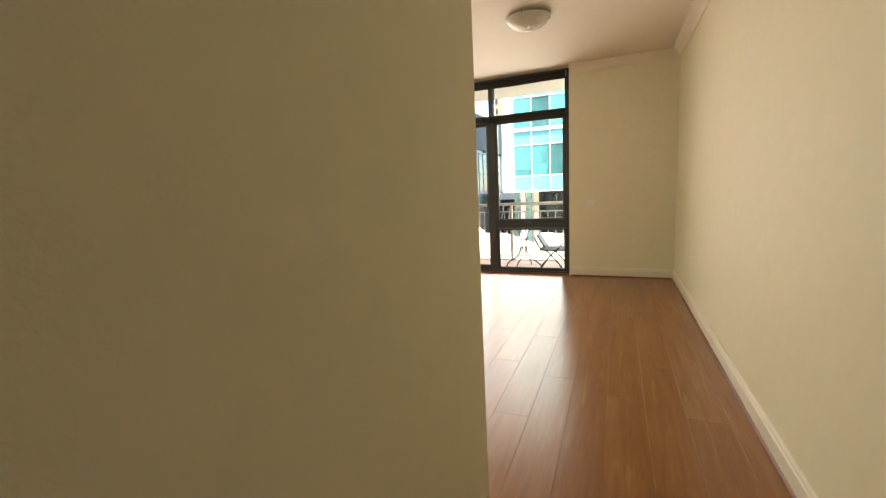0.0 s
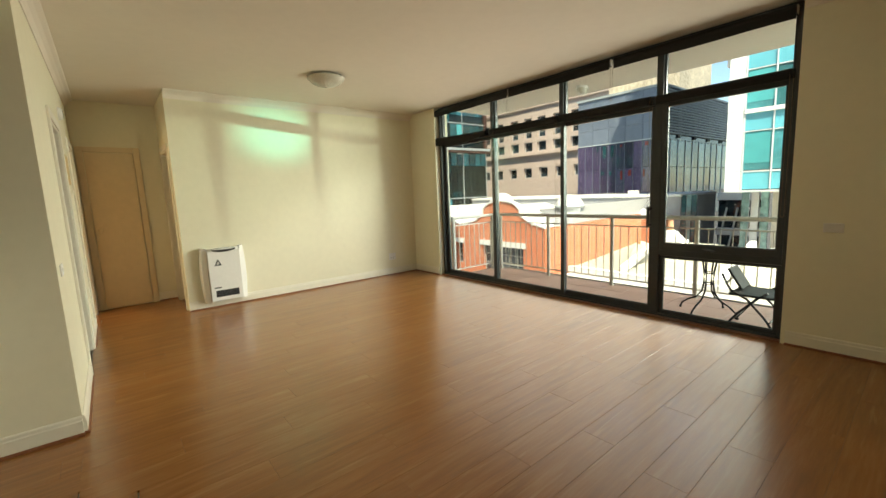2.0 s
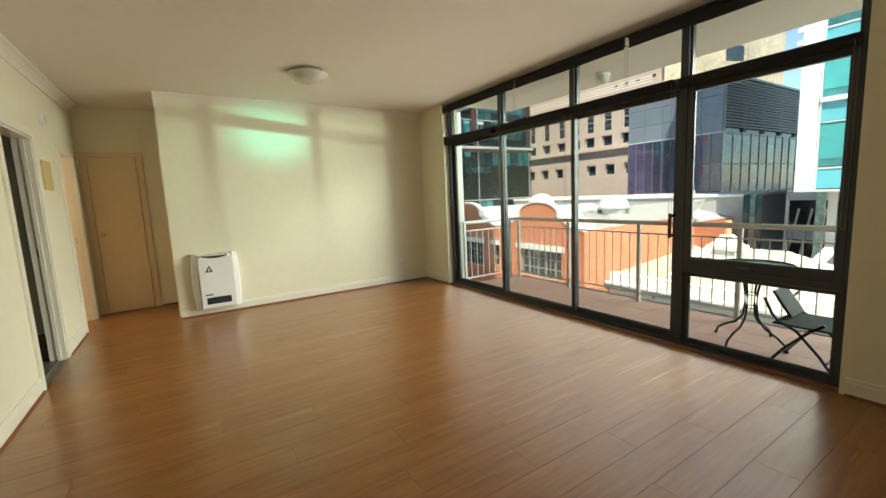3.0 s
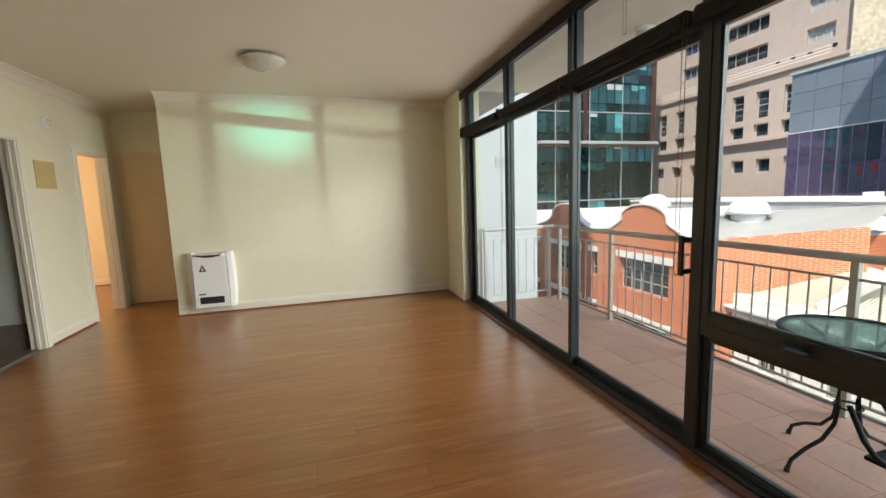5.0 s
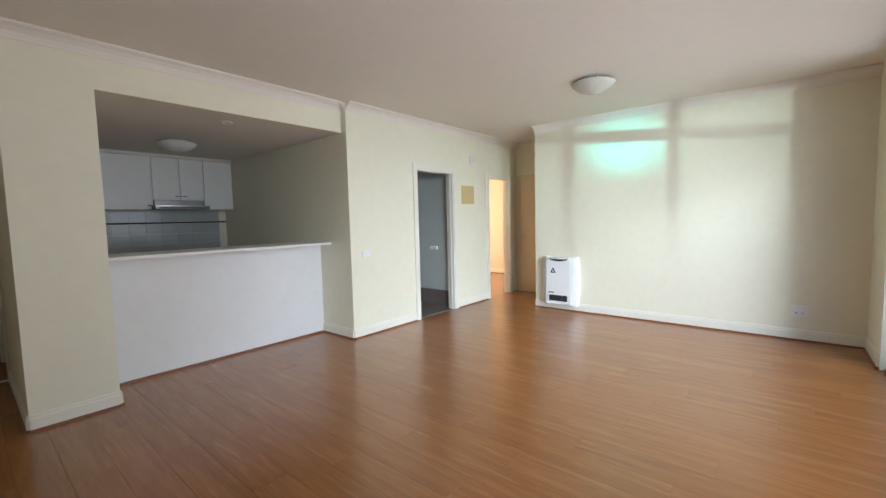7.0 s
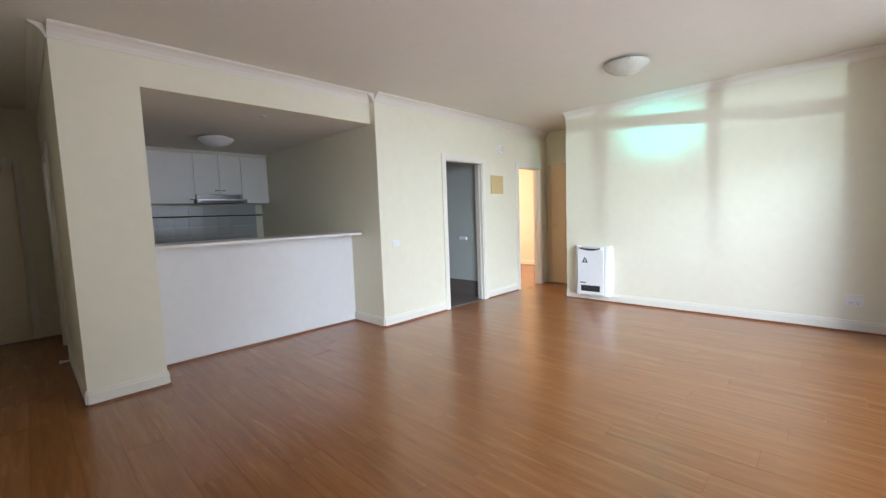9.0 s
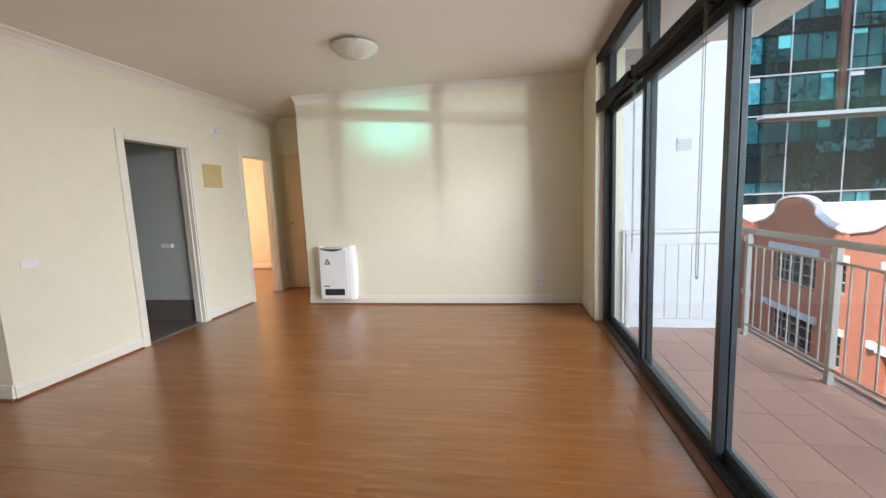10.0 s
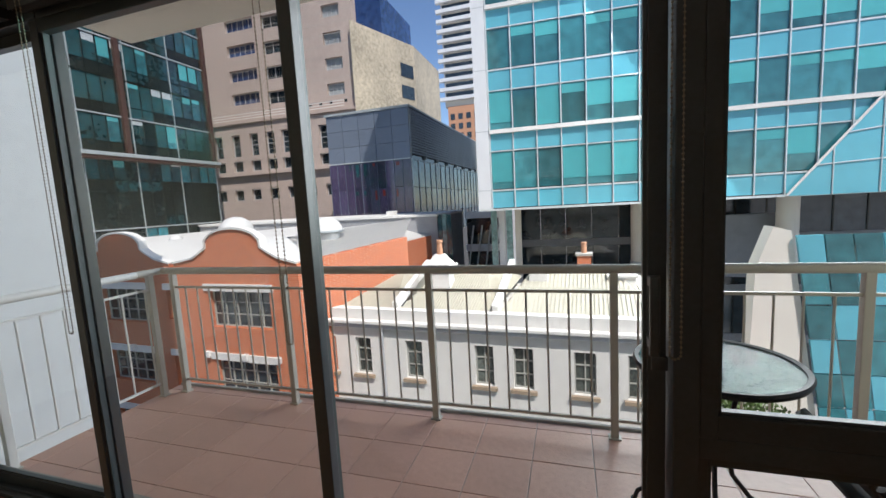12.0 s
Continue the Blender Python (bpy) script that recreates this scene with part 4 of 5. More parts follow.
NAVY = material("slate_blue_cladding", (0.17, 0.205, 0.265), 0.35, 0.2, vary=0.08, scale=0.5, rand=0.08)
PURPLE = material("violet_mirror_glass", (0.075, 0.045, 0.105), 0.06, vary=0.4, scale=1.3, rand=0.5, spec=0.9, second=(0.02, 0.05, 0.06))
VIOLET = material("violet_tinted_glass", (0.085, 0.068, 0.135), 0.06, vary=0.3, scale=1.0, rand=0.5, spec=0.9)
PALET = material("pale_teal_glass", (0.20, 0.36, 0.36), 0.08, vary=0.35, scale=1.2, rand=0.5, spec=0.9)
REDREFL = material("red_reflection", (0.30, 0.045, 0.035), 0.1, vary=0.2, scale=1.0, rand=0.3)
DTEAL = material("deep_teal_glass", (0.014, 0.070, 0.082), 0.06, vary=0.5, scale=1.1, rand=0.6, spec=0.9)
DTEALS = material("black_green_spandrel", (0.008, 0.017, 0.018), 0.22, vary=0.3, scale=0.8, rand=0.3)
CYANG = material("cyan_reflective_glass", (0.030, 0.165, 0.195), 0.06, vary=0.5, scale=1.4, rand=0.6, spec=0.9)
RUST = material("rust_steel_frame", (0.065, 0.026, 0.020), 0.6, vary=0.15, scale=2)
LOUV = material("grey_louvre", (0.40, 0.44, 0.45), 0.5, 0.2, vary=0.08, scale=2)
# darkened to carry the overhang's shade on ramp wall and lobby edges
GREYD = material("shade_grey_render", (0.20, 0.205, 0.215), 0.8, vary=0.08, scale=0.8)
GREYW = material("grey_block_wall", (0.33, 0.335, 0.345), 0.8, vary=0.08, scale=0.8)
ORANGEB = material("orange_brick_far", (0.52, 0.27, 0.16), 0.85, vary=0.05, scale=0.2)
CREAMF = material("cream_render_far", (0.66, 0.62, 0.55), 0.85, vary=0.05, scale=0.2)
SILLT = material("tan_stone_sill", (0.36, 0.28, 0.20), 0.85, vary=0.1, scale=5)
OLDPANE = material("dusty_window_glass", (0.10, 0.115, 0.105), 0.12, vary=0.3, scale=3.0, rand=0.5, spec=0.7)
SASHF = material("old_grey_sash", (0.36, 0.36, 0.33), 0.6, vary=0.08, scale=6)
ASPHALT = material("asphalt", (0.055, 0.055, 0.058), 0.9, vary=0.15, scale=3, bump=0.3, bump_scale=30)
PAVE = material("paving", (0.34, 0.33, 0.31), 0.85, vary=0.08, scale=2)
LEAFG = material("shrub_leaves", (0.085, 0.14, 0.03), 0.7, vary=0.4, scale=8)
REDPL = material("red_plastic", (0.50, 0.03, 0.025), 0.4, vary=0.06, scale=8)


def cells(u0, u1, z0, z1, holes):
    """The solid rectangles of a wall once its openings are cut out."""
    us = sorted({u0, u1, *[h[0] for h in holes], *[h[2] for h in holes]})
    out = []
    for a, b in zip(us, us[1:]):
        if b <= u0 or a >= u1:
            continue
        cut = sorted((h[1], h[3]) for h in holes if h[0] < b - 1e-6 and h[2] > a + 1e-6)
        z = z0
        for c, d in cut:
            if c > z:
                out.append((a, z, b, c))
            z = max(z, d)
        if z < z1:
            out.append((a, z, b, z1))
    return out


class Face:
    """A vertical facade: u runs along it, v goes inwards. axis 'x' faces -y at y = at; axis 'y' faces +x at x = at."""

    def __init__(self, axis, at):
        self.axis, self.at = axis, at

    def row(self, u0, v0, z0, u1, v1, z1):
        if self.axis == "x":
            return (u0, self.at + v0, z0, u1, self.at + v1, z1)
        return (self.at - v1, u0, z0, self.at - v0, u1, z1)

    def wall(self, name, u0, u1, z0, z1, holes, mat, parent, thick=0.5):
        return part(name, boxes(*[self.row(a, 0, b, c, thick, d) for a, b, c, d in cells(u0, u1, z0, z1, holes)]), mat, parent)

    def block(self, name, u0, v0, z0, u1, v1, z1, mat, parent, label="", bevel=0.0):
        return part(name, boxes(self.row(u0, v0, z0, u1, v1, z1), bevel=bevel), mat, parent, label)

    def window(self, h, glass, parent, cols=1, rows=1, bar=0.04, depth=0.16, frame_mat=None, name="window"):
        """Glazing set back in its opening, with its own frame and bars."""
        a, b, c, d = h
        fm = frame_mat or MULL
        rr = [self.row(a, depth - 0.05, b, a + bar, depth + 0.03, d), self.row(c - bar, depth - 0.05, b, c, depth + 0.03, d), self.row(a, depth - 0.05, b, c, depth + 0.03, b + bar), self.row(a, depth - 0.05, d - bar, c, depth + 0.03, d)]
        for k in range(1, cols):
            x = a + (c - a) * k / cols
            rr.append(self.row(x - bar / 2, depth - 0.04, b, x + bar / 2, depth + 0.02, d))
        for k in range(1, rows):
            z = b + (d - b) * k / rows
            rr.append(self.row(a, depth - 0.03, z - bar / 2, c, depth + 0.02, z + bar / 2))
        w = part(name, boxes(*rr), fm, parent)
        part("pane", boxes(self.row(a, depth, b, c, depth + 0.02, d)), glass, w)
        return w


structure("ground", boxes((-900, -500, -8.4, 900, 1500, -8.2)), PAVE, "paved city ground reaching the horizon", "ground")
structure("road", boxes((-300, 8.4, -8.2, 300, 12.6, -8.12)), ASPHALT, "narrow asphalt street below the balcony", "road")
# unseen upper storeys and tall block, sized to keep sun off balcony and wing
structure("own_building_shade", boxes((-14, -14, H + 0.25, 8, 5.5, 8.5), (-14, -14, -8.2, 8, 5.4, -0.32), (-14, 5.5, 3.0, 8, 6.7, 3.3), (-14, -14, 8.5, -6.2, 5.5, 17.0)), CONCRETE, "apartment block below, with unseen shading mass above", "building")

# red brick building with curved gables
red = thing("brick_warehouse", "red brick warehouse with curved gables and white lintels", "building", (0, 0, 0))
RF = Face("x", 14.3)
BAYS = (-12.25, -17.5, -22.75)
holes, narrow = [], []
for c in BAYS:
    holes += [(c - 1.22, -2.46, c + 1.28, -1.25), (c - 1.22, -4.75, c + 1.28, -3.58), (c - 1.22, -7.2, c + 1.28, -5.9)]
    narrow += [(c - 3.15, -2.30, c - 2.65, -1.25), (c - 3.15, -4.75, c - 2.65, -3.58)]
RF.wall("brick_wall", -26.0, -9.85, -8.2, -0.45, holes + narrow, RED, red, 0.4)
for h in holes:
    RF.window(h, DARKW, red, 5, 3, 0.035, 0.22, SASHF)
    RF.block("lintel", h[0] - 0.16, -0.05, h[3], h[2] + 0.16, 0.10, h[3] + 0.24, STUCCO, red, "white painted lintel")
for h in narrow:
    RF.window(h, DARKW, red, 1, 3, 0.04, 0.22, SASHF)
    RF.block("lintel", h[0] - 0.10, -0.05, h[3], h[2] + 0.10, 0.10, h[3] + 0.22, STUCCO, red)
for h in [h for h in holes if h[3] == -3.58]:
    for u in (h[0] - 0.35, (h[0] + h[2]) / 2, h[2] + 0.05):
        RF.block("bracket", u, -0.14, h[3] + 0.06, u + 0.20, 0.0, h[3] + 0.28, STUCCO, red, bevel=0.03)


def gable(c):
    pts = [(c - 2.625, -0.45), (c - 2.625, -0.33), (c - 1.75, -0.18), (c - 1.28, 0.06), (c - 1.12, 0.16), (c - 1.10, 0.42)]
    pts += [(c + 1.08 * math.sin(a), 0.42 + 0.34 * (math.cos(a) - math.cos(radians(78))) / (1 - math.cos(radians(78)))) for a in [radians(d) for d in range(-78, 79, 12)]]
    pts += [(c + 1.10, 0.42), (c + 1.12, 0.16), (c + 1.28, 0.06), (c + 1.75, -0.18), (c + 2.40, -0.33), (c + 2.40, -0.45)]
    return pts


for c in BAYS:
    g = gable(c)
    bm = bmesh.new()
    fr = [[bm.verts.new((x, y, z)) for x, z in g] for y in (14.3, 14.50)]
    for k in range(len(g)):
        bm.faces.new((fr[0][k], fr[0][(k + 1) % len(g)], fr[1][(k + 1) % len(g)], fr[1][k]))
    bm.faces.new(fr[0]), bm.faces.new(fr[1])
    gb = part("gable", bm, RED, red)
    bm = bmesh.new()
    for (xa, za), (xb, zb) in zip(g[1:-2], g[2:-1]):
        d = Vector((xb - xa, 0, zb - za))
        if d.length < 0.02:
            continue
        q = math.degrees(math.atan2(-d.z, d.x))
        box(bm, -0.02, -0.05, -0.02, d.length + 0.02, 0.24, 0.045, 0, pose(xa, 14.3, za, 0, q, 0))
    part("coping", bm, STUCCO, gb, "pale moulded coping")
    bm = bmesh.new()
    v = [bm.verts.new(p) for p in ((c - 2.6, 14.6, -0.42), (c, 14.6, 0.30), (c + 2.6, 14.6, -0.42), (c - 2.6, 30, -0.42), (c, 30, 0.30), (c + 2.6, 30, -0.42))]
    for f in ((0, 1, 4, 3), (1, 2, 5, 4), (0, 2, 1), (3, 4, 5), (0, 3, 5, 2)):
        bm.faces.new([v[k] for k in f])
    part("roof", bm, ROOFW, red, "white sheet metal roof")
bm = prism(bmesh.new(), [(-26, 14.7), (-9.95, 14.7), (-8.15, 18.1), (-9.3, 18.6), (-9.3, 29), (-26, 29)], -8.2, -0.46)
part("brick_body", bm, RED, red)
bm = prism(bmesh.new(), [(-26, 14.7), (-9.98, 14.7), (-8.2, 18.1), (-9.35, 18.6), (-9.35, 29), (-26, 29)], -0.46, -0.425)
part("flat_roof", bm, ROOFW, red, "white sheet roof behind the gables")
bm = bmesh.new()
a, b = Vector((-9.85, 14.3, 0)), Vector((-7.95, 18.1, 0))
s = (b - a).normalized()
nrm = Vector((s.y, -s.x, 0)) * 0.05
prof = [(0.0, -0.36), (0.55, -0.22), (1.0, 0.02)]
quad = []
for off in (nrm, nrm * -5):
    quad.append([bm.verts.new((a + (b - a) * u + off + Vector((0, 0, z)))) for u, z in ((0, -8.2), (1, -8.2), (1, 0.02), (0, -0.36))])
for k in range(4):
    bm.faces.new((quad[0][k], quad[0][(k + 1) % 4], quad[1][(k + 1) % 4], quad[1][k]))
bm.faces.new(quad[0]), bm.faces.new(quad[1])
part("side_wall", bm, RED, red)
bm = bmesh.new()
v = [bm.verts.new(p) for p in ((-9.95, 14.6, -0.42), (-8.05, 18.1, 0.0), (-9.2, 21.5, 0.55), (-12.2, 16.5, 0.25))]
bm.faces.new(v)
bmesh.ops.solidify(bm, geom=bm.faces[:], thickness=0.05)
part("roof", bm, ROOFW, red)
ventilators = []
for x, y, z, r in ((-15.0, 17.2, 0.40, 0.66), (-10.9, 17.4, 0.25, 0.62), (-18.4, 17.2, 0.10, 0.28)):
    v = thing("roof_ventilator", "domed galvanised roof ventilator on the warehouse roof", "ventilator", (x, y, z), "roof ventilators")
    ventilators.append(v)
    bm = bmesh.new()
    lathe(bm, [(r * 0.8, -0.9), (r * 0.8, 0.12), (r, 0.12)] + [(r * math.cos(radians(d)), 0.14 + r * 0.85 * math.sin(radians(d))) for d in range(0, 91, 15)], 24)
    part("dome", bm, ROOFW, v, smooth=True)
    bm = bmesh.new()
    lathe(bm, [(r * 1.02, 0.08), (r * 1.08, 0.10), (r * 1.08, 0.16), (r * 1.0, 0.17)], 24)
    part("rim", bm, LOUV, v, smooth=True)

# white stucco house
roof_things = []
house = thing("stucco_house", "white stucco Victorian house with sash windows and parapet", "building", (0, 0, 0))
WF = Face("x", 15.0)
sash = [(c - 0.27, -4.05, c + 0.27, -2.90) for c in (-9.42, -8.17, -6.45, -4.31, -3.22, -1.64, -0.35)]
low = [(-7.35, -5.55, -6.65, -4.95), (-4.85, -5.5, -4.05, -4.93), (-2.2, -6.4, -1.1, -5.02), (-3.6, -6.4, -3.1, -4.98)]
WF.wall("stucco_wall", -9.85, 0.32, -8.2, -2.30, sash + low, STUCCO, house, 0.35)
for h in sash:
    w = WF.window(h, OLDPANE, house, 2, 3, 0.035, 0.16, SASHF, "sash_window")
    WF.block("sill", h[0] - 0.09, -0.10, h[1] - 0.11, h[2] + 0.09, 0.16, h[1] - 0.01, SILLT, w, "stone sill")
for h in low:
    WF.window(h, DARKW, house, 2, 1, 0.035, 0.16, STUCCOD)
WF.block("cornice", -9.6, -0.16, -2.52, 0.40, 0.05, -2.42, STUCCOD, house, "grey moulded cornice band")
WF.block("cornice", -9.6, -0.22, -2.40, 0.46, 0.05, -2.30, STUCCO, house, "white projecting cornice", 0.02)
WF.block("parapet", -9.6, 0.0, -2.30, 0.35, 0.30, -1.98, STUCCO, house, "white parapet")
part("end_wall", boxes((0.02, 15.35, -8.2, 0.32, 21.0, -2.0)), STUCCO, house)
part("body", boxes((-9.55, 15.4, -8.2, 0.0, 21.0, -2.35)), STUCCO, house)
for x0, x1 in ((-9.4, -7.2), (-7.0, -4.1), (-3.9, 0.0)):
    bm = bmesh.new()
    n = 34
    for k in range(n):
        a, b = x0 + (x1 - x0) * k / n, x0 + (x1 - x0) * (k + 0.55) / n
        ins = lambda x: min(1.0, min(x - x0, x1 - x) / 0.75)
        ha, hb = max(0.02, ins((a + b) / 2)), 0
        box(bm, a, 0, 0, b, 0.02 + 2.9 * ha, 0.025, 0, Matrix.Translation((0, 15.32, -2.02)) @ Matrix.Rotation(radians(17.5), 4, "X"))
    part("roof_ribs", bm, CORR, house, "cream corrugated roof sheeting")
    bm = bmesh.new()
    v = [bm.verts.new(p) for p in ((x0, 15.3, -2.03), (x1, 15.3, -2.03), (x1 - 0.75, 18.1, -1.16), (x0 + 0.75, 18.1, -1.16), (x0, 20.9, -2.03), (x1, 20.9, -2.03))]
    for f in ((0, 1, 2, 3), (3, 2, 5, 4), (0, 3, 4), (1, 5, 2), (0, 4, 5, 1)):
        bm.faces.new([v[k] for k in f])
    part("roof", bm, CORR, house)
for x, y in ((-7.1, 15.3), (-4.0, 15.3)):
    bm = boxes((-0.10, 0, -0.02, 0.10, 3.1, 0.22), bevel=0.02)
    bmesh.ops.transform(bm, matrix=Matrix.Translation((x, y, -2.02)) @ Matrix.Rotation(radians(16.5), 4, "X"), verts=bm.verts)
    part("party_wall", bm, STUCCO, house, "white rendered roof divider")
bm = bmesh.new()
tube(bm, (-7.45, 14.93, -8.2), (-7.45, 14.93, -2.5), 0.05, 10)
part("downpipe", bm, STUCCOD, house)
for at, size, mat, nm, lab in (((-3.0, 17.3, -1.55), (0.55, 0.5, 0.42), STUCCO, "roof_box", "white ventilation box on the corrugated roof"), ((-1.66, 18.1, -1.35), (0.42, 0.36, 0.55), RED, "chimney", "short red brick chimney with pale cap"),
                               ((-0.6, 17.4, -1.75), (0.75, 0.5, 0.40), STUCCO, "roof_box", "pale plant box on the roof")):
    c = thing(nm, lab, "chimney" if nm == "chimney" else "roof box", at)
    roof_things.append(c)
    sx, sy, sz = size
    part("body", boxes((-sx / 2, -sy / 2, -0.3, sx / 2, sy / 2, sz), bevel=0.01), mat, c)
    part("cap", boxes((-sx / 2 - 0.05, -sy / 2 - 0.05, sz, sx / 2 + 0.05, sy / 2 + 0.05, sz + 0.08), bevel=0.015), CONCRETE if nm == "chimney" else STUCCO, c)
    if nm == "chimney":
        bm = bmesh.new()
        lathe(bm, [(0.0, sz + 0.08), (0.09, sz + 0.08), (0.075, sz + 0.36), (0.095, sz + 0.38), (0.095, sz + 0.42), (0.0, sz + 0.42)], 14)
        part("pot", bm, ORANGEB, c, smooth=True)
bigc = thing("chimney", "wide white rendered chimney with a terracotta pot", "chimney", (-6.12, 16.8, -1.8))
bm = bmesh.new()
for (s0, z0), (s1, z1) in (((0.86, 0.0), (0.72, 0.45)), ((0.72, 0.45), (0.72, 0.78)), ((0.98, 0.78), (0.98, 0.92)), ((0.82, 0.92), (0.30, 1.26))):
    lo, hi = [[bm.verts.new((sx * q / 2, sy * q / 2, z)) for sx, sy in ((-1, -0.7), (1, -0.7), (1, 0.7), (-1, 0.7))] for q, z in ((s0, z0), (s1, z1))]
    for k in range(4):
        bm.faces.new((lo[k], lo[(k + 1) % 4], hi[(k + 1) % 4], hi[k]))
    bm.faces.new(hi), bm.faces.new(lo[::-1])
part("stack", bm, STUCCO, bigc)
bm = bmesh.new()
lathe(bm, [(0.0, 1.26), (0.11, 1.26), (0.085, 1.62), (0.11, 1.64), (0.11, 1.72), (0.075, 1.73), (0.0, 1.73)], 16)
part("pot", bm, ORANGEB, bigc, "terracotta pot", smooth=True)
sk = thing("skylight", "long raised glass skylight on the white roof", "skylight", (-9.0, 17.6, -1.6))
part("frame", boxes((-0.75, -0.5, -0.3, 0.75, 0.5, 0.12), bevel=0.02), STUCCO, sk)
for k in range(5):
    part("pane", boxes((-0.70 + 0.28 * k, -0.52, 0.0, -0.45 + 0.28 * k, 0.45, 0.135)), DARKW, sk)

# teal glass office
teal = thing("glass_office", "turquoise glass office building with pale mullions", "building", (0, 0, 0))
TF = Face("x", 20.0)
TX0, MOD, FLOOR, TZ0 = -5.07, 0.925, 2.36, 1.72
COLS, FLOORS = 19, 10
part("core", boxes((-5.6, 20.20, 0.98, 12.6, 40, 26)), DARKW, teal)
TF.block("corner_panel", -5.63, -0.12, 0.98, -5.11, 0.20, 26, PANELW, teal, "pale grey corner cladding")
for k in range(8):
    TF.block("panel_joint", -5.632, -0.123, 1.72 + 2.36 * k, -5.108, 0.0, 1.745 + 2.36 * k, LOUV, teal)
rng = random.Random(11)
for j in range(-1, FLOORS):
    z = TZ0 + FLOOR * j
    for i in range(COLS):
        u = TX0 + MOD * i
        if j >= 0:
            p = TF.block("pane", u + 0.025, 0.02, z + 0.06, u + MOD - 0.025, 0.06, z + 1.54, TEALV, teal)
            r = rng.random()
            if r < 0.72:
                hgt = rng.choice((0.35, 0.5, 0.7, 0.9, 1.2, 1.42))
                TF.block("blind", u + 0.04, 0.008, z + 1.53 - hgt, u + MOD - 0.04, 0.019, z + 1.53, TEALB, p)
        s0 = z + 1.60 if j >= 0 else 1.02
        TF.block("spandrel", u + 0.025, 0.0, s0, u + MOD - 0.025, 0.05, z + FLOOR - (0.0 if j >= 0 else 0.03), TEALS, teal)
    if j >= 0:
        TF.block("floor_line", TX0, -0.03, z - 0.03, TX0 + MOD * COLS, 0.07, z + 0.03, MULL, teal)
        TF.block("floor_line", TX0, -0.03, z + 1.55, TX0 + MOD * COLS, 0.07, z + 1.59, MULL, teal)
    if j in (1, 3, 5, 7):
        TF.block("white_band", TX0, -0.14, z - 0.10, TX0 + MOD * COLS, 0.06, z + 0.05, STUCCO, teal, "white projecting floor band")
for i in range(COLS + 1):
    u = TX0 + MOD * i
    TF.block("mullion", u - 0.02, -0.06, 1.0, u + 0.02, 0.06, TZ0 + FLOOR * FLOORS, MULL, teal)
TF.block("base_trim", -5.63, -0.12, 0.90, 12.6, 0.3, 0.98, MULL, teal)
part("undercroft_soffit", boxes((-5.6, 20.1, 0.92, 12.6, 30, 0.98)), GREYW, teal)
lobby = Face("x", 24.0)
# bars and floor edges coloured dark to deepen the undercroft's shade
for i in range(14):
    u = -4.4 + 1.2 * i
    p = lobby.block("lobby_glass", u, 0.0, -8.2, u + 1.14, 0.06, 0.92, DARKW, teal)
    lobby.block("lobby_mullion", u - 0.05, -0.04, -8.2, u + 0.0, 0.08, 0.92, DTEALS, teal)
for z in (-1.1, -3.4, -5.7):
    lobby.block("lobby_floor_edge", -4.4, -0.06, z, 12.6, 0.1, z + 0.35, GREYD, teal)
for u, m in ((-5.45, PALET), (-5.10, PANELW), (-4.75, PALET), (-4.35, CREAMF)):
    part("lobby_panel", boxes((u, 22.0, -6.0, u + 0.28, 22.15, 0.90), bevel=0.01), m, teal)
for x, y, r in ((1.0, 22.6, 0.36), (1.85, 21.8, 0.37), (6.2, 22.0, 0.37)):
    bm = bmesh.new()
    tube(bm, (x, y, -8.2), (x, y, 0.92), r, 28)
    c = part("column", bm, CREAMF, teal, "round concrete column", smooth=True)
    bm = bmesh.new()
    lathe(bm, [(r + 0.01, -1.78), (r + 0.05, -1.76), (r + 0.05, -1.70), (r + 0.01, -1.68)], 28, Matrix.Translation((x, y, 0)))
    part("collar", bm, LOUV, c, smooth=True)
CO = Matrix.Translation((5.1, 19.86, 0.92))
bm = bmesh.new()
tri = [(0, 0), (6.0, 0), (6.0, 7.3)]
lo, hi = [bm.verts.new((x, 0.0, z)) for x, z in tri], [bm.verts.new((x, 0.06, z)) for x, z in tri]
for k in range(3):
    bm.faces.new((lo[k], lo[(k + 1) % 3], hi[(k + 1) % 3], hi[k]))
bm.faces.new(lo), bm.faces.new(hi)
bmesh.ops.transform(bm, matrix=CO, verts=bm.verts)
part("canopy_glass", bm, TEALS, teal, "sloping pale turquoise canopy glass")
bm = bmesh.new()
tube(bm, (0, -0.02, 0), (6.0, -0.02, 7.3), 0.045, 8)
bmesh.ops.transform(bm, matrix=CO, verts=bm.verts)
part("canopy_edge", bm, STUCCO, teal)
for k in (1, 2, 3):
    bm = bmesh.new()
    tube(bm, (1.3 * k, -0.02, 0), (1.3 * k, -0.02, 1.58 * k), 0.022, 6)
    tube(bm, (0.82 * k, -0.02, 1.0 * k), (6.0, -0.02, 1.25 * k), 0.022, 6)
    bmesh.ops.transform(bm, matrix=CO, verts=bm.verts)
    part("canopy_bar", bm, MULL, teal)

# concrete ramp wall and slanted glazing beside the office
ramp = thing("concrete_ramp_wall", "tall sloping concrete wall with turquoise glazing", "wall", (0, 0, 0))


def slab_xz(pts, y0, y1):
    bm = bmesh.new()
    f = [[bm.verts.new((x, y, z)) for x, z in pts] for y in (y0, y1)]
    for k in range(len(pts)):
        bm.faces.new((f[0][k], f[0][(k + 1) % len(pts)], f[1][(k + 1) % len(pts)], f[1][k]))
    bm.faces.new(f[0]), bm.faces.new(f[1])
    return bm


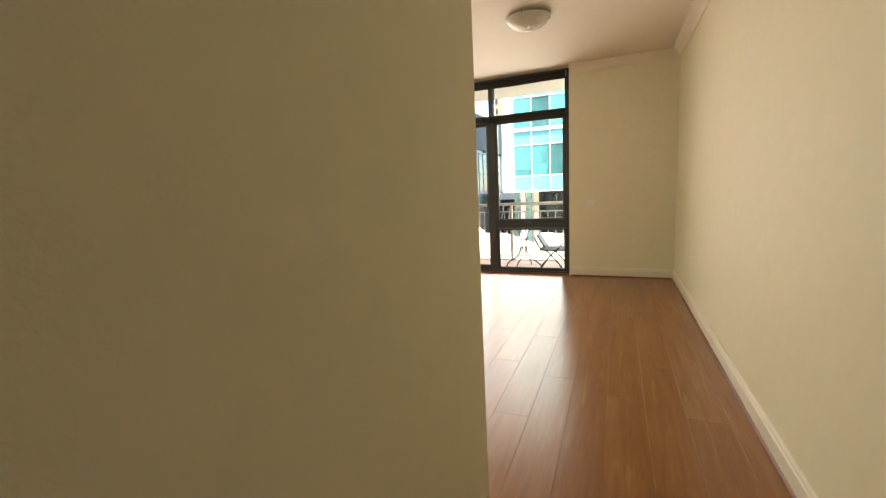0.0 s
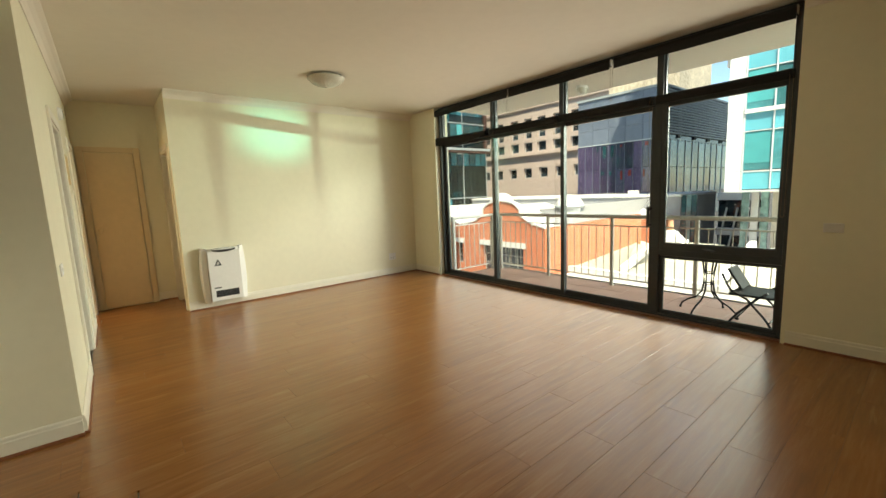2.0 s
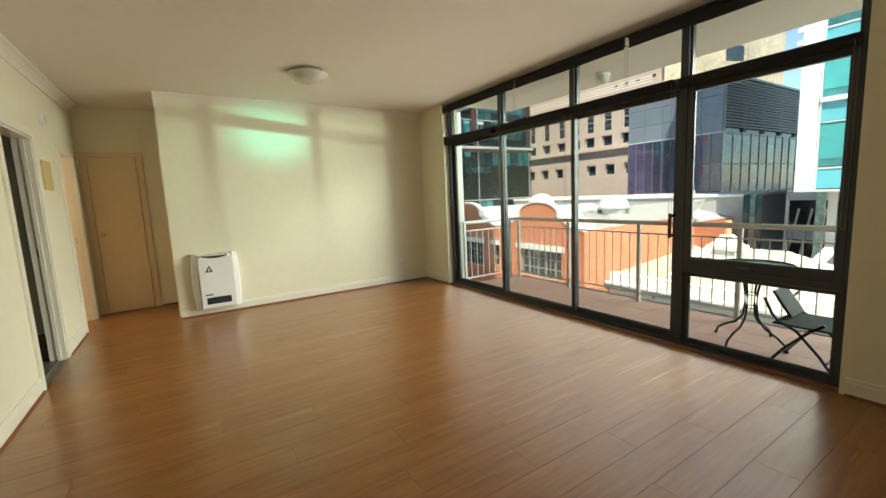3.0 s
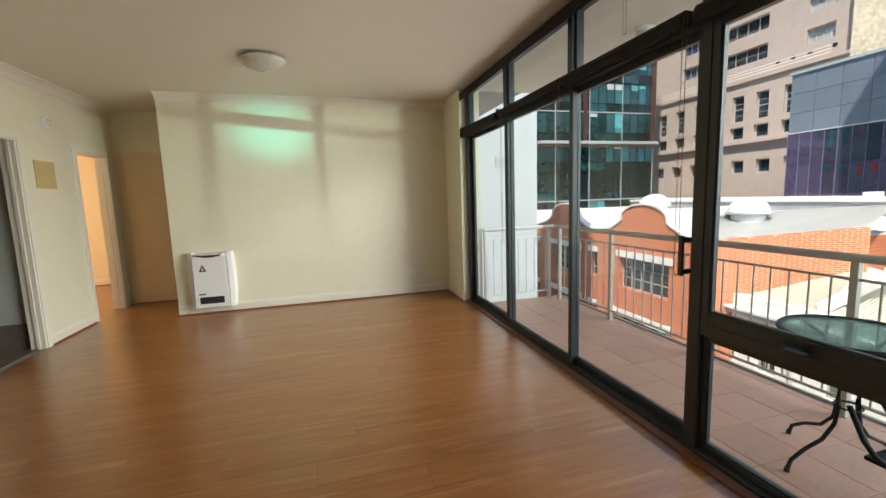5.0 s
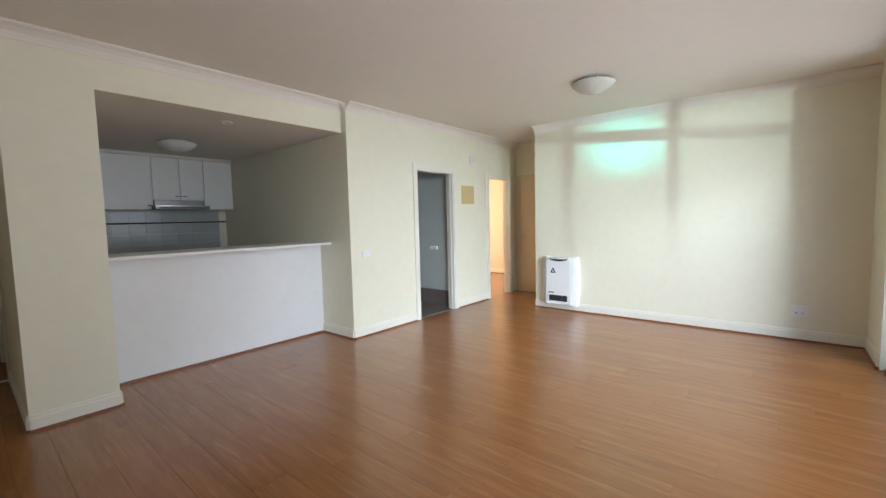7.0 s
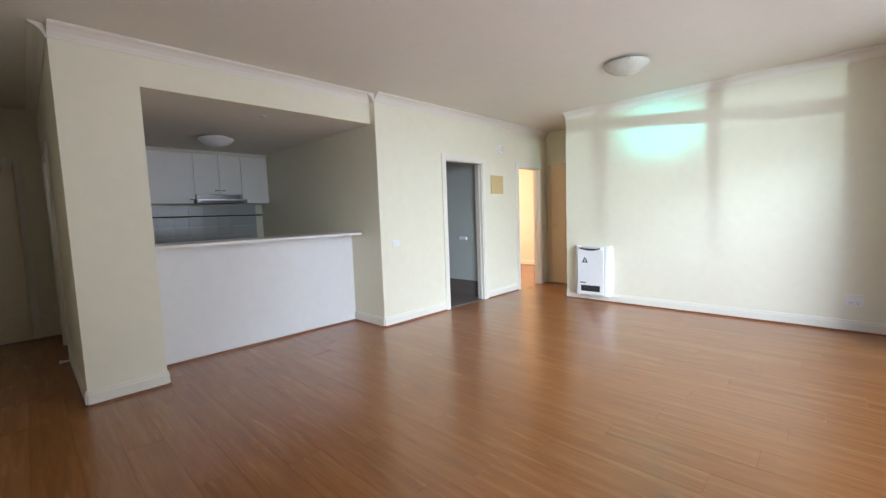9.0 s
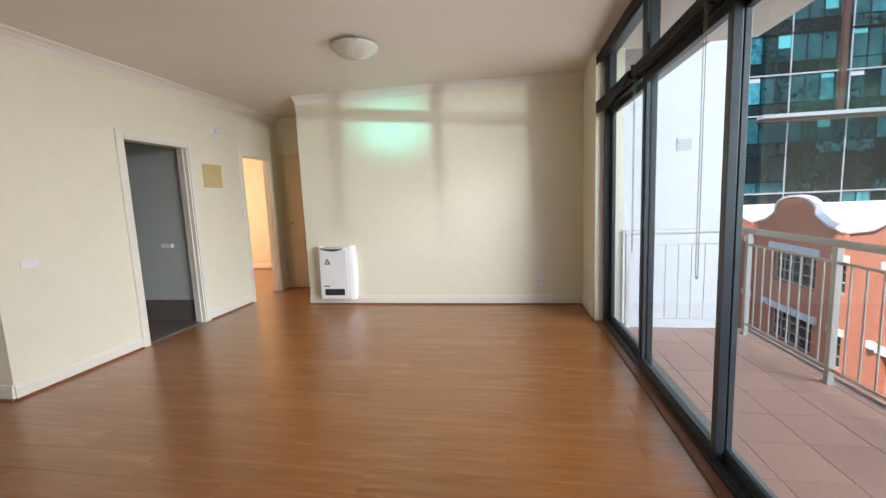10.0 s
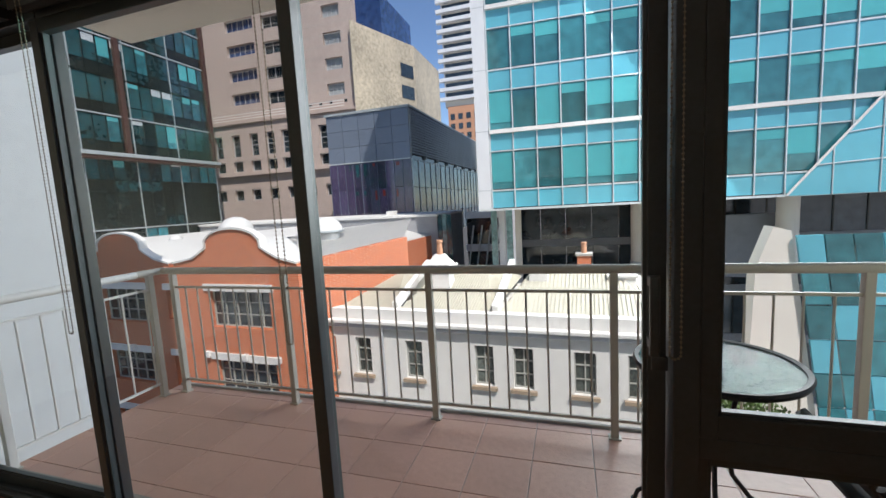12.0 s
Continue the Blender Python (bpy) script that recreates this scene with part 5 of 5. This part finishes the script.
# one concrete wall; sunlit and shaded faces told apart by cream and dark grey
part("sun_toned_wall", slab_xz([(2.35, -8.2), (2.62, -0.9), (3.0, 0.22), (3.42, 0.10), (4.6, -8.2)], 16.0, 16.5), CREAMF, ramp)
part("shade_toned_wall", slab_xz([(2.80, -2.36), (2.80, -0.20), (3.1, 0.19), (6.1, 0.19), (6.1, -2.5)], 22.6, 22.9), GREYD, ramp)
for k in range(5):
    for j in range(6):
        x0, z0 = 3.46 + 0.62 * k, 0.02 - 0.95 * (j + 1)
        sh = 0.135 * (j + 1)
        part("glass_panel", slab_xz([(x0 + sh, z0), (x0 + sh - 0.13, z0 + 0.91), (x0 + sh + 0.45, z0 + 0.91), (x0 + sh + 0.58, z0)], 15.85, 15.93), TEALV if (j + k) % 3 else TEALS, ramp)
sign = thing("red_bin", "red and white street container beside the ramp", "container", (1.95, 15.2, -3.2))
part("body", boxes((-0.18, -0.2, -5.0, 0.30, 0.2, -0.15), bevel=0.02), STUCCO, sign)
part("lid", boxes((-0.22, -0.24, -0.15, 0.34, 0.24, 0.28), bevel=0.03), REDPL, sign, "red lid")
hedge = tagged(mesh_object("hedge", bmesh.new(), LEAFG), "bright green clipped shrubs in the street below", "shrub", kind="stuff")
bm = bmesh.new()
rng = random.Random(3)
for k in range(1400):
    c = Vector((rng.uniform(0.2, 2.2), rng.uniform(13.2, 14.6), -3.75 + rng.uniform(-1.0, 0.5) * rng.random()))
    q = Euler((rng.uniform(0, 6), rng.uniform(0, 6), rng.uniform(0, 6))).to_matrix()
    vs = [bm.verts.new(c + q @ Vector(p)) for p in ((-0.07, 0, 0), (0, 0.035, 0.01), (0.08, 0, 0), (0, -0.035, 0.01))]
    bm.faces.new(vs)
bm.to_mesh(hedge.data)
bm.free()
planter = structure("planter", boxes((0.1, 13.1, -8.2, 2.3, 14.7, -4.3), bevel=0.03), CONCRETE, "concrete planter with shrubs", "planter")

# brown stone tower
tower = thing("stone_tower", "brown stone office tower with blue strip windows", "building", (0, 0, 0))
BF = Face("x", 36.0)
lowh = [(x - 0.48, 7.15, x + 0.48, 9.15) for x in (-35.2, -33.2, -31.15, -29.1, -27.3, -25.6, -23.7, -21.7, -19.8)] + [(x - 0.55, 5.75, x + 0.55, 6.75) for x in (-35.2, -33.2, -31.15, -29.1, -27.3, -25.6, -23.7, -21.7, -19.8)]
lowh += [(x - 0.52, 3.05, x + 0.52, 4.1) for x in (-35.4, -33.4, -31.4, -29.4, -27.4, -25.4, -23.4, -21.4, -19.6)]
blue = [(-31.5, z - 0.5, -28.4, z + 0.5) for z in (12.45, 14.55, 16.75, 18.95)]
dark = [(-27.5, z - 0.55, -23.9, z + 0.55) for z in (12.2, 14.35, 16.5, 18.7)] + [(-21.3, z - 0.5, -19.6, z + 0.5) for z in (12.1, 14.2, 16.3, 18.5)]
BF.wall("lower_wall", -38.0, -18.45, -8.2, 10.2, lowh, STONE, tower, 0.8)
UF = Face("x", 36.5)
UF.wall("upper_wall", -38.0, -18.45, 10.2, 22.0, blue + dark, STONE, tower, 0.8)
for h in lowh:
    BF.window(h, DARKW, tower, 1, 2 if h[3] - h[1] > 1.5 else 1, 0.06, 0.3, STUCCOD)
for h in blue:
    UF.window(h, BLUEW, tower, 5, 1, 0.05, 0.3, STUCCOD)
for h in dark:
    UF.window(h, DARKW if h[0] < -25 else LOUV, tower, 4, 1, 0.05, 0.3, STUCCOD)
BF.block("ledge", -38.0, -0.35, 5.35, -18.4, 0.1, 5.60, STONE, tower)
BF.block("ledge", -38.0, -0.2, 10.1, -18.4, 0.6, 10.3, STONE, tower)
for k in range(3):
    BF.block("balustrade_rail", -36.0, -0.02, 10.5 + 0.22 * k, -19.5, 0.03, 10.56 + 0.22 * k, STUCCO, tower)
for k in range(26):
    z = -0.5 + 0.9 * k
    if z < 21.5:
        (BF if z < 10.2 else UF).block("stone_joint", -38.0, -0.004, z, -18.5, 0.02, z + 0.025, CONCRETE, tower)
# dark blocks stand in for the shade inside square vent holes
for x in (-23.1, -22.07, -21.02, -19.57):
    UF.block("wall_vent", x - 0.13, -0.01, 10.9, x + 0.13, 0.02, 11.16, DARKW, tower)
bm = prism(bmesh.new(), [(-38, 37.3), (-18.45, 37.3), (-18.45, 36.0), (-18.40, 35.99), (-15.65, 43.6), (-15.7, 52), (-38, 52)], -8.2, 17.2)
part("side_wing", bm, STONEP, tower, "flank with sun and pale reflections in its mottling")
for z in (12.6, 14.6):
    bm = boxes((-0.02, -0.9, -0.6, 0.03, 0.9, 0.6))
    bmesh.ops.transform(bm, matrix=pose(-16.05, 42.45, z, 0, 0, -19.8), verts=bm.verts)
    part("flank_window", bm, DARKW, tower)
part("penthouse", boxes((-30, 42, 17.2, -18.2, 50, 22)), BLUEW, tower, "blue glazed penthouse")

# slate-blue annex with violet glazing
annex = thing("blue_annex", "slate blue clad annex above violet mirrored glazing", "building", (0, 0, 0))
AF, AS = Face("x", 30.0), Face("y", -12.1)
part("core", boxes((-18.4, 30.12, -8.2, -12.22, 53, 7.75)), DARKW, annex)
for i in range(5):
    for j in range(3):
        AF.block("cladding_panel", -18.4 + 1.26 * i + 0.01, 0.0, 4.42 + 1.11 * j + 0.01, -18.4 + 1.26 * (i + 1) - 0.01, 0.12, 4.42 + 1.11 * (j + 1) - 0.01, NAVY, annex)
rng = random.Random(8)
for i in range(10):
    for j in range(4):
        u, z = -18.4 + 0.63 * i, -3.0 + 1.85 * j
        glass = VIOLET if rng.random() < (0.75 if i < 1 or i > 7 else 0.35) else PURPLE
        p = AF.block("mirror_pane", u + 0.012, 0.0, z + 0.012, u + 0.618, 0.06, z + 1.838, glass, annex)
        # random red and teal patches painted as reflections on the mirror panes
        if 1 < i < 9 and rng.random() < 0.6:
            h = rng.uniform(0.15, 0.9)
            w0 = rng.uniform(0.03, 0.35)
            AF.block("coloured_panel", u + w0, -0.012, z + 1.7 - h, u + min(0.6, w0 + rng.uniform(0.1, 0.3)), -0.002, z + 1.7, REDREFL if i in (5, 6, 8) else DTEAL, p)
    AF.block("mullion", -18.4 + 0.63 * i - 0.012, -0.03, -3.0, -18.4 + 0.63 * i + 0.012, 0.02, 4.4, NAVY, annex)
AF.block("head_trim", -18.45, -0.04, 4.38, -12.1, 0.05, 4.44, MULL, annex)
for j in range(16):
    z = 4.75 + 0.185 * j
    part("louvre", boxes((-12.16, 30.15, z, -11.98, 52.8, z + 0.085)), LOUV, annex)
for k in range(9):
    part("louvre_post", boxes((-12.2, 30.1 + 2.82 * k, 4.5, -12.05, 30.2 + 2.82 * k, 7.8)), LOUV, annex)
rng = random.Random(9)
for i in range(18):
    for j in range(3):
        AS.block("flank_pane", 30.1 + 1.27 * i, 0.0, -1.2 + 1.85 * j, 31.3 + 1.27 * i, 0.06, 0.6 + 1.85 * j, PALET if rng.random() < 0.7 else DTEAL, annex)
    AS.block("flank_mullion", 30.06 + 1.27 * i, -0.05, -1.2, 30.11 + 1.27 * i, 0.05, 4.4, MULL, annex)
part("roof_edge", boxes((-18.5, 29.9, 7.75, -12.0, 53, 7.9)), LOUV, annex)

# dark glass tower
dt = thing("dark_glass_tower", "dark teal glass tower with rusty steel frame lines", "building", (0, 0, 0))
DF = Face("y", -24.0)
part("core", boxes((-44, 8.0, -8.2, -24.15, 26.2, 30)), DTEALS, dt)
rng = random.Random(5)
for i in range(14):
    for j in range(12):
        y0, z0 = 8.0 + 1.3 * i, -2.5 + 1.95 * j
        glass = DTEALS if z0 < 3.0 and rng.random() < 0.8 else (CYANG if rng.random() < 0.36 else DTEAL)
        for k in range(2):
            ya = y0 + 0.65 * k
            p = DF.block("pane", ya + 0.02, 0.0, z0 + 0.62, ya + 0.63, 0.08, z0 + 1.88, glass, dt)
            if z0 > 3 and rng.random() < 0.28:
                DF.block("blind", ya + 0.05, -0.012, z0 + 1.86 - rng.choice((0.2, 0.35, 0.6, 0.9)), ya + 0.60, -0.001, z0 + 1.87, TEALB if rng.random() < 0.6 else MULL, p)
        DF.block("spandrel", y0 + 0.01, -0.01, z0, y0 + 1.29, 0.08, z0 + 0.56, DTEALS if rng.random() < 0.65 else DTEAL, dt)
for i in range(29):
    DF.block("mullion", 8.0 + 0.65 * i - 0.02, -0.05, -2.5, 8.0 + 0.65 * i + 0.02, 0.03, 20.9, DTEALS if i % 4 else LOUV, dt)
for j in range(12):
    DF.block("floor_line", 8.0, -0.06, -2.5 + 1.95 * j - 0.03, 26.2, 0.02, -2.5 + 1.95 * j + 0.04, LOUV if j % 3 else DTEALS, dt)
for y in (20.6, 26.1):
    DF.block("frame_post", y - 0.12, -0.2, 5.0, y + 0.12, 0.05, 30, RUST, dt, "rust red steel post")
DF.block("frame_beam", 17.0, -0.5, 4.95, 26.2, 0.05, 5.12, RUST, dt)
DF.block("frame_edge", 17.0, -0.55, 5.12, 26.2, 0.02, 5.30, LOUV, dt)

# low buildings between
lowb = thing("low_block", "low grey rendered block with a white parapet", "building", (0, 0, 0))
part("wall", boxes((-30.0, 24.0, -8.2, -8.45, 29.0, 0.62)), GREYW, lowb)
part("parapet", boxes((-30.05, 23.9, 0.62, -8.40, 29.0, 0.76), bevel=0.02), STUCCO, lowb)
for k in range(3):
    part("glass_end", boxes((-8.44 + 0.25 * k, 24.05, -8.2, -8.22 + 0.25 * k, 24.15, 0.70)), PALET if k % 2 else DTEAL, lowb)
part("gate_box", boxes((-11.6, 24.6, 0.6, -11.1, 25.0, 1.0), bevel=0.02), STUCCO, lowb)
link = thing("glazed_link", "grey glazed link building with steel bracing", "building", (0, 0, 0))
part("core", boxes((-7.65, 27.0, -8.2, -5.7, 31.0, 0.62)), DARKW, link)
for j in range(4):
    part("floor_edge", boxes((-7.7, 26.85, -5.4 + 1.9 * j, -5.6, 27.0, -5.0 + 1.9 * j)), PANELW, link)
for k in range(4):
    bm = bmesh.new()
    tube(bm, (-7.7 + 0.5 * k, 26.8, -3.2), (-7.2 + 0.5 * k, 26.8, -0.1), 0.05, 8)
    part("brace", bm, MULL, link)

# far residential tower
res = thing("apartment_tower", "distant cream apartment tower with rows of balconies", "building", (-36.5, 150, -8.2))
part("shaft", boxes((-6, 0, 44, 6, 14, 150)), CREAMF, res)
part("podium", boxes((-5, -0.5, 0, 7, 14, 44)), ORANGEB, res, "orange brick lower storeys")
for j in range(30):
    z = 46 + 3.3 * j
    b = part("balcony", boxes((-7.5, -1.6, z, 5.5, 0.0, z + 0.35), (-7.5, -1.6, z + 0.35, 5.5, -1.45, z + 1.2)), PANELW, res)
    part("window", boxes((-5.5, -0.06, z + 1.2, 5.0, 0.05, z + 2.9)), DARKW, res)
for j in range(12):
    for k in range(4):
        part("window", boxes((-4.2 + 2.9 * k, -0.6, 2 + 3.4 * j, -2.6 + 2.9 * k, -0.45, 4 + 3.4 * j)), DARKW, res)


# ---- the street's blocks stand at slight angles to the flat ----
def settle(names, turn, size, shift):
    """Turns and sets a block of the street, with all that stands on it, about a point at the window."""
    c = Vector((-2.0, 4.3, 1.3))
    m = Matrix.Translation(c + Vector(shift)) @ Matrix.Rotation(turn, 4, "Z") @ Matrix.Scale(size, 4) @ Matrix.Translation(-c)
    for ob in names:
        ob.matrix_basis = m @ ob.matrix_basis


settle([house, bigc, sk, *roof_things], -0.0439, 1.0, (-0.576, -0.163, 0.215))
settle([red, *ventilators], -0.0339, 1.0, (-0.336, -0.248, 0.145))
settle([teal, ramp, sign, hedge, planter], 0.0459, 0.95, (0.69, 0.989, -0.007))
settle([annex, lowb, link], -0.0114, 1.0, (-0.35, 0.1, 0.05))
settle([tower, dt, res], 0.006, 1.0, (-0.39, 0.0, -0.5))


# ---- pieces of the floors, last ----
boards = tagged(new("floor_boards"), "glossy cherry laminate boards laid towards the window", "floor", kind="structure")
BW, BL = 0.193, 1.215


def plank_mesh(w, length, name):
    bm = bmesh.new()
    g = 0.0003
    box(bm, g, g, -0.010, w - g, length - g, 0.0)
    es = [e for e in bm.edges if all(v.co.z > -0.001 for v in e.verts)]
    bmesh.ops.bevel(bm, geom=es, offset=0.0008, segments=1, affect="EDGES")
    me = bpy.data.meshes.new(name)
    bm.to_mesh(me)
    bm.free()
    me.materials.append(WOOD)
    return me


def lay(regions, parent):
    cache = {}
    rng = random.Random(4)
    for x0, x1, y0, y1 in regions:
        i = math.floor(x0 / BW)
        while i * BW < x1:
            a, b = max(x0, i * BW), min(x1, (i + 1) * BW)
            y = -6.0 + (i * 0.437 % 1.0) * BL + rng.random() * 0.1
            while y < y1:
                c, d = max(y0, y), min(y1, y + BL)
                if d - c > 0.02 and b - a > 0.01:
                    key = (round(b - a, 3), round(d - c, 2))
                    if key not in cache:
                        cache[key] = plank_mesh(b - a, d - c, "plank")
                    o = new("plank", cache[key])
                    o.location = (a, c, 0.0)
                    o.parent = parent
                y += BL
            i += 1


lay([(XW, XE, YD, YN + 0.075), (XP, XE, YB, YD), (XC, XW, YD, YC), (XK1, XE, YH, YB), (XP, XK1, YKB, YB - 0.11)], boards)
structure("floor_bedrooms", boxes((-8.8, -2.5, -0.012, -5.57, YD - 0.0, 0.0), (-8.8, YC, -0.012, XW - 0.12, 5.4, 0.0)), WOOD, "cherry laminate floor of the bedrooms", "floor")

tiles = tagged(new("balcony_tiles"), "matt terracotta coloured square balcony tiles", "floor", kind="structure")
TP = 0.317
bm = boxes((0.002, 0.002, -0.020, TP - 0.002, TP - 0.002, 0.0), bevel=0.003)
tile_me = bpy.data.meshes.new("tile")
bm.to_mesh(tile_me)
bm.free()
tile_me.materials.append(BTILE)
bm = boxes((0.002, 0.002, -0.020, TP - 0.002, 0.078, 0.0), bevel=0.003)
cut_me = bpy.data.meshes.new("tile")
bm.to_mesh(cut_me)
bm.free()
cut_me.materials.append(BTILE)
rng = random.Random(2)
TX, TY = -2.602 - TP * 9, 6.289 - TP * 3
for i in range(16):
    for j in range(5):
        x, y = TX + TP * i, TY + TP * j
        if y > 6.67 or x < -5.46:
            continue
        o = new("tile", tile_me if y + TP < 6.67 else cut_me)
        if x < -5.26:
            o.scale.x = (x + TP + 5.258) / TP
            x = -5.258
        o.location = (x, y, -0.072 + rng.uniform(-0.0006, 0.0006))
        o.parent = tiles
structure("balcony_mortar", boxes((-5.26, 5.44, -0.092, 6.0, 6.690, -0.076)), GROUT, "dark joints between the balcony tiles", "floor")
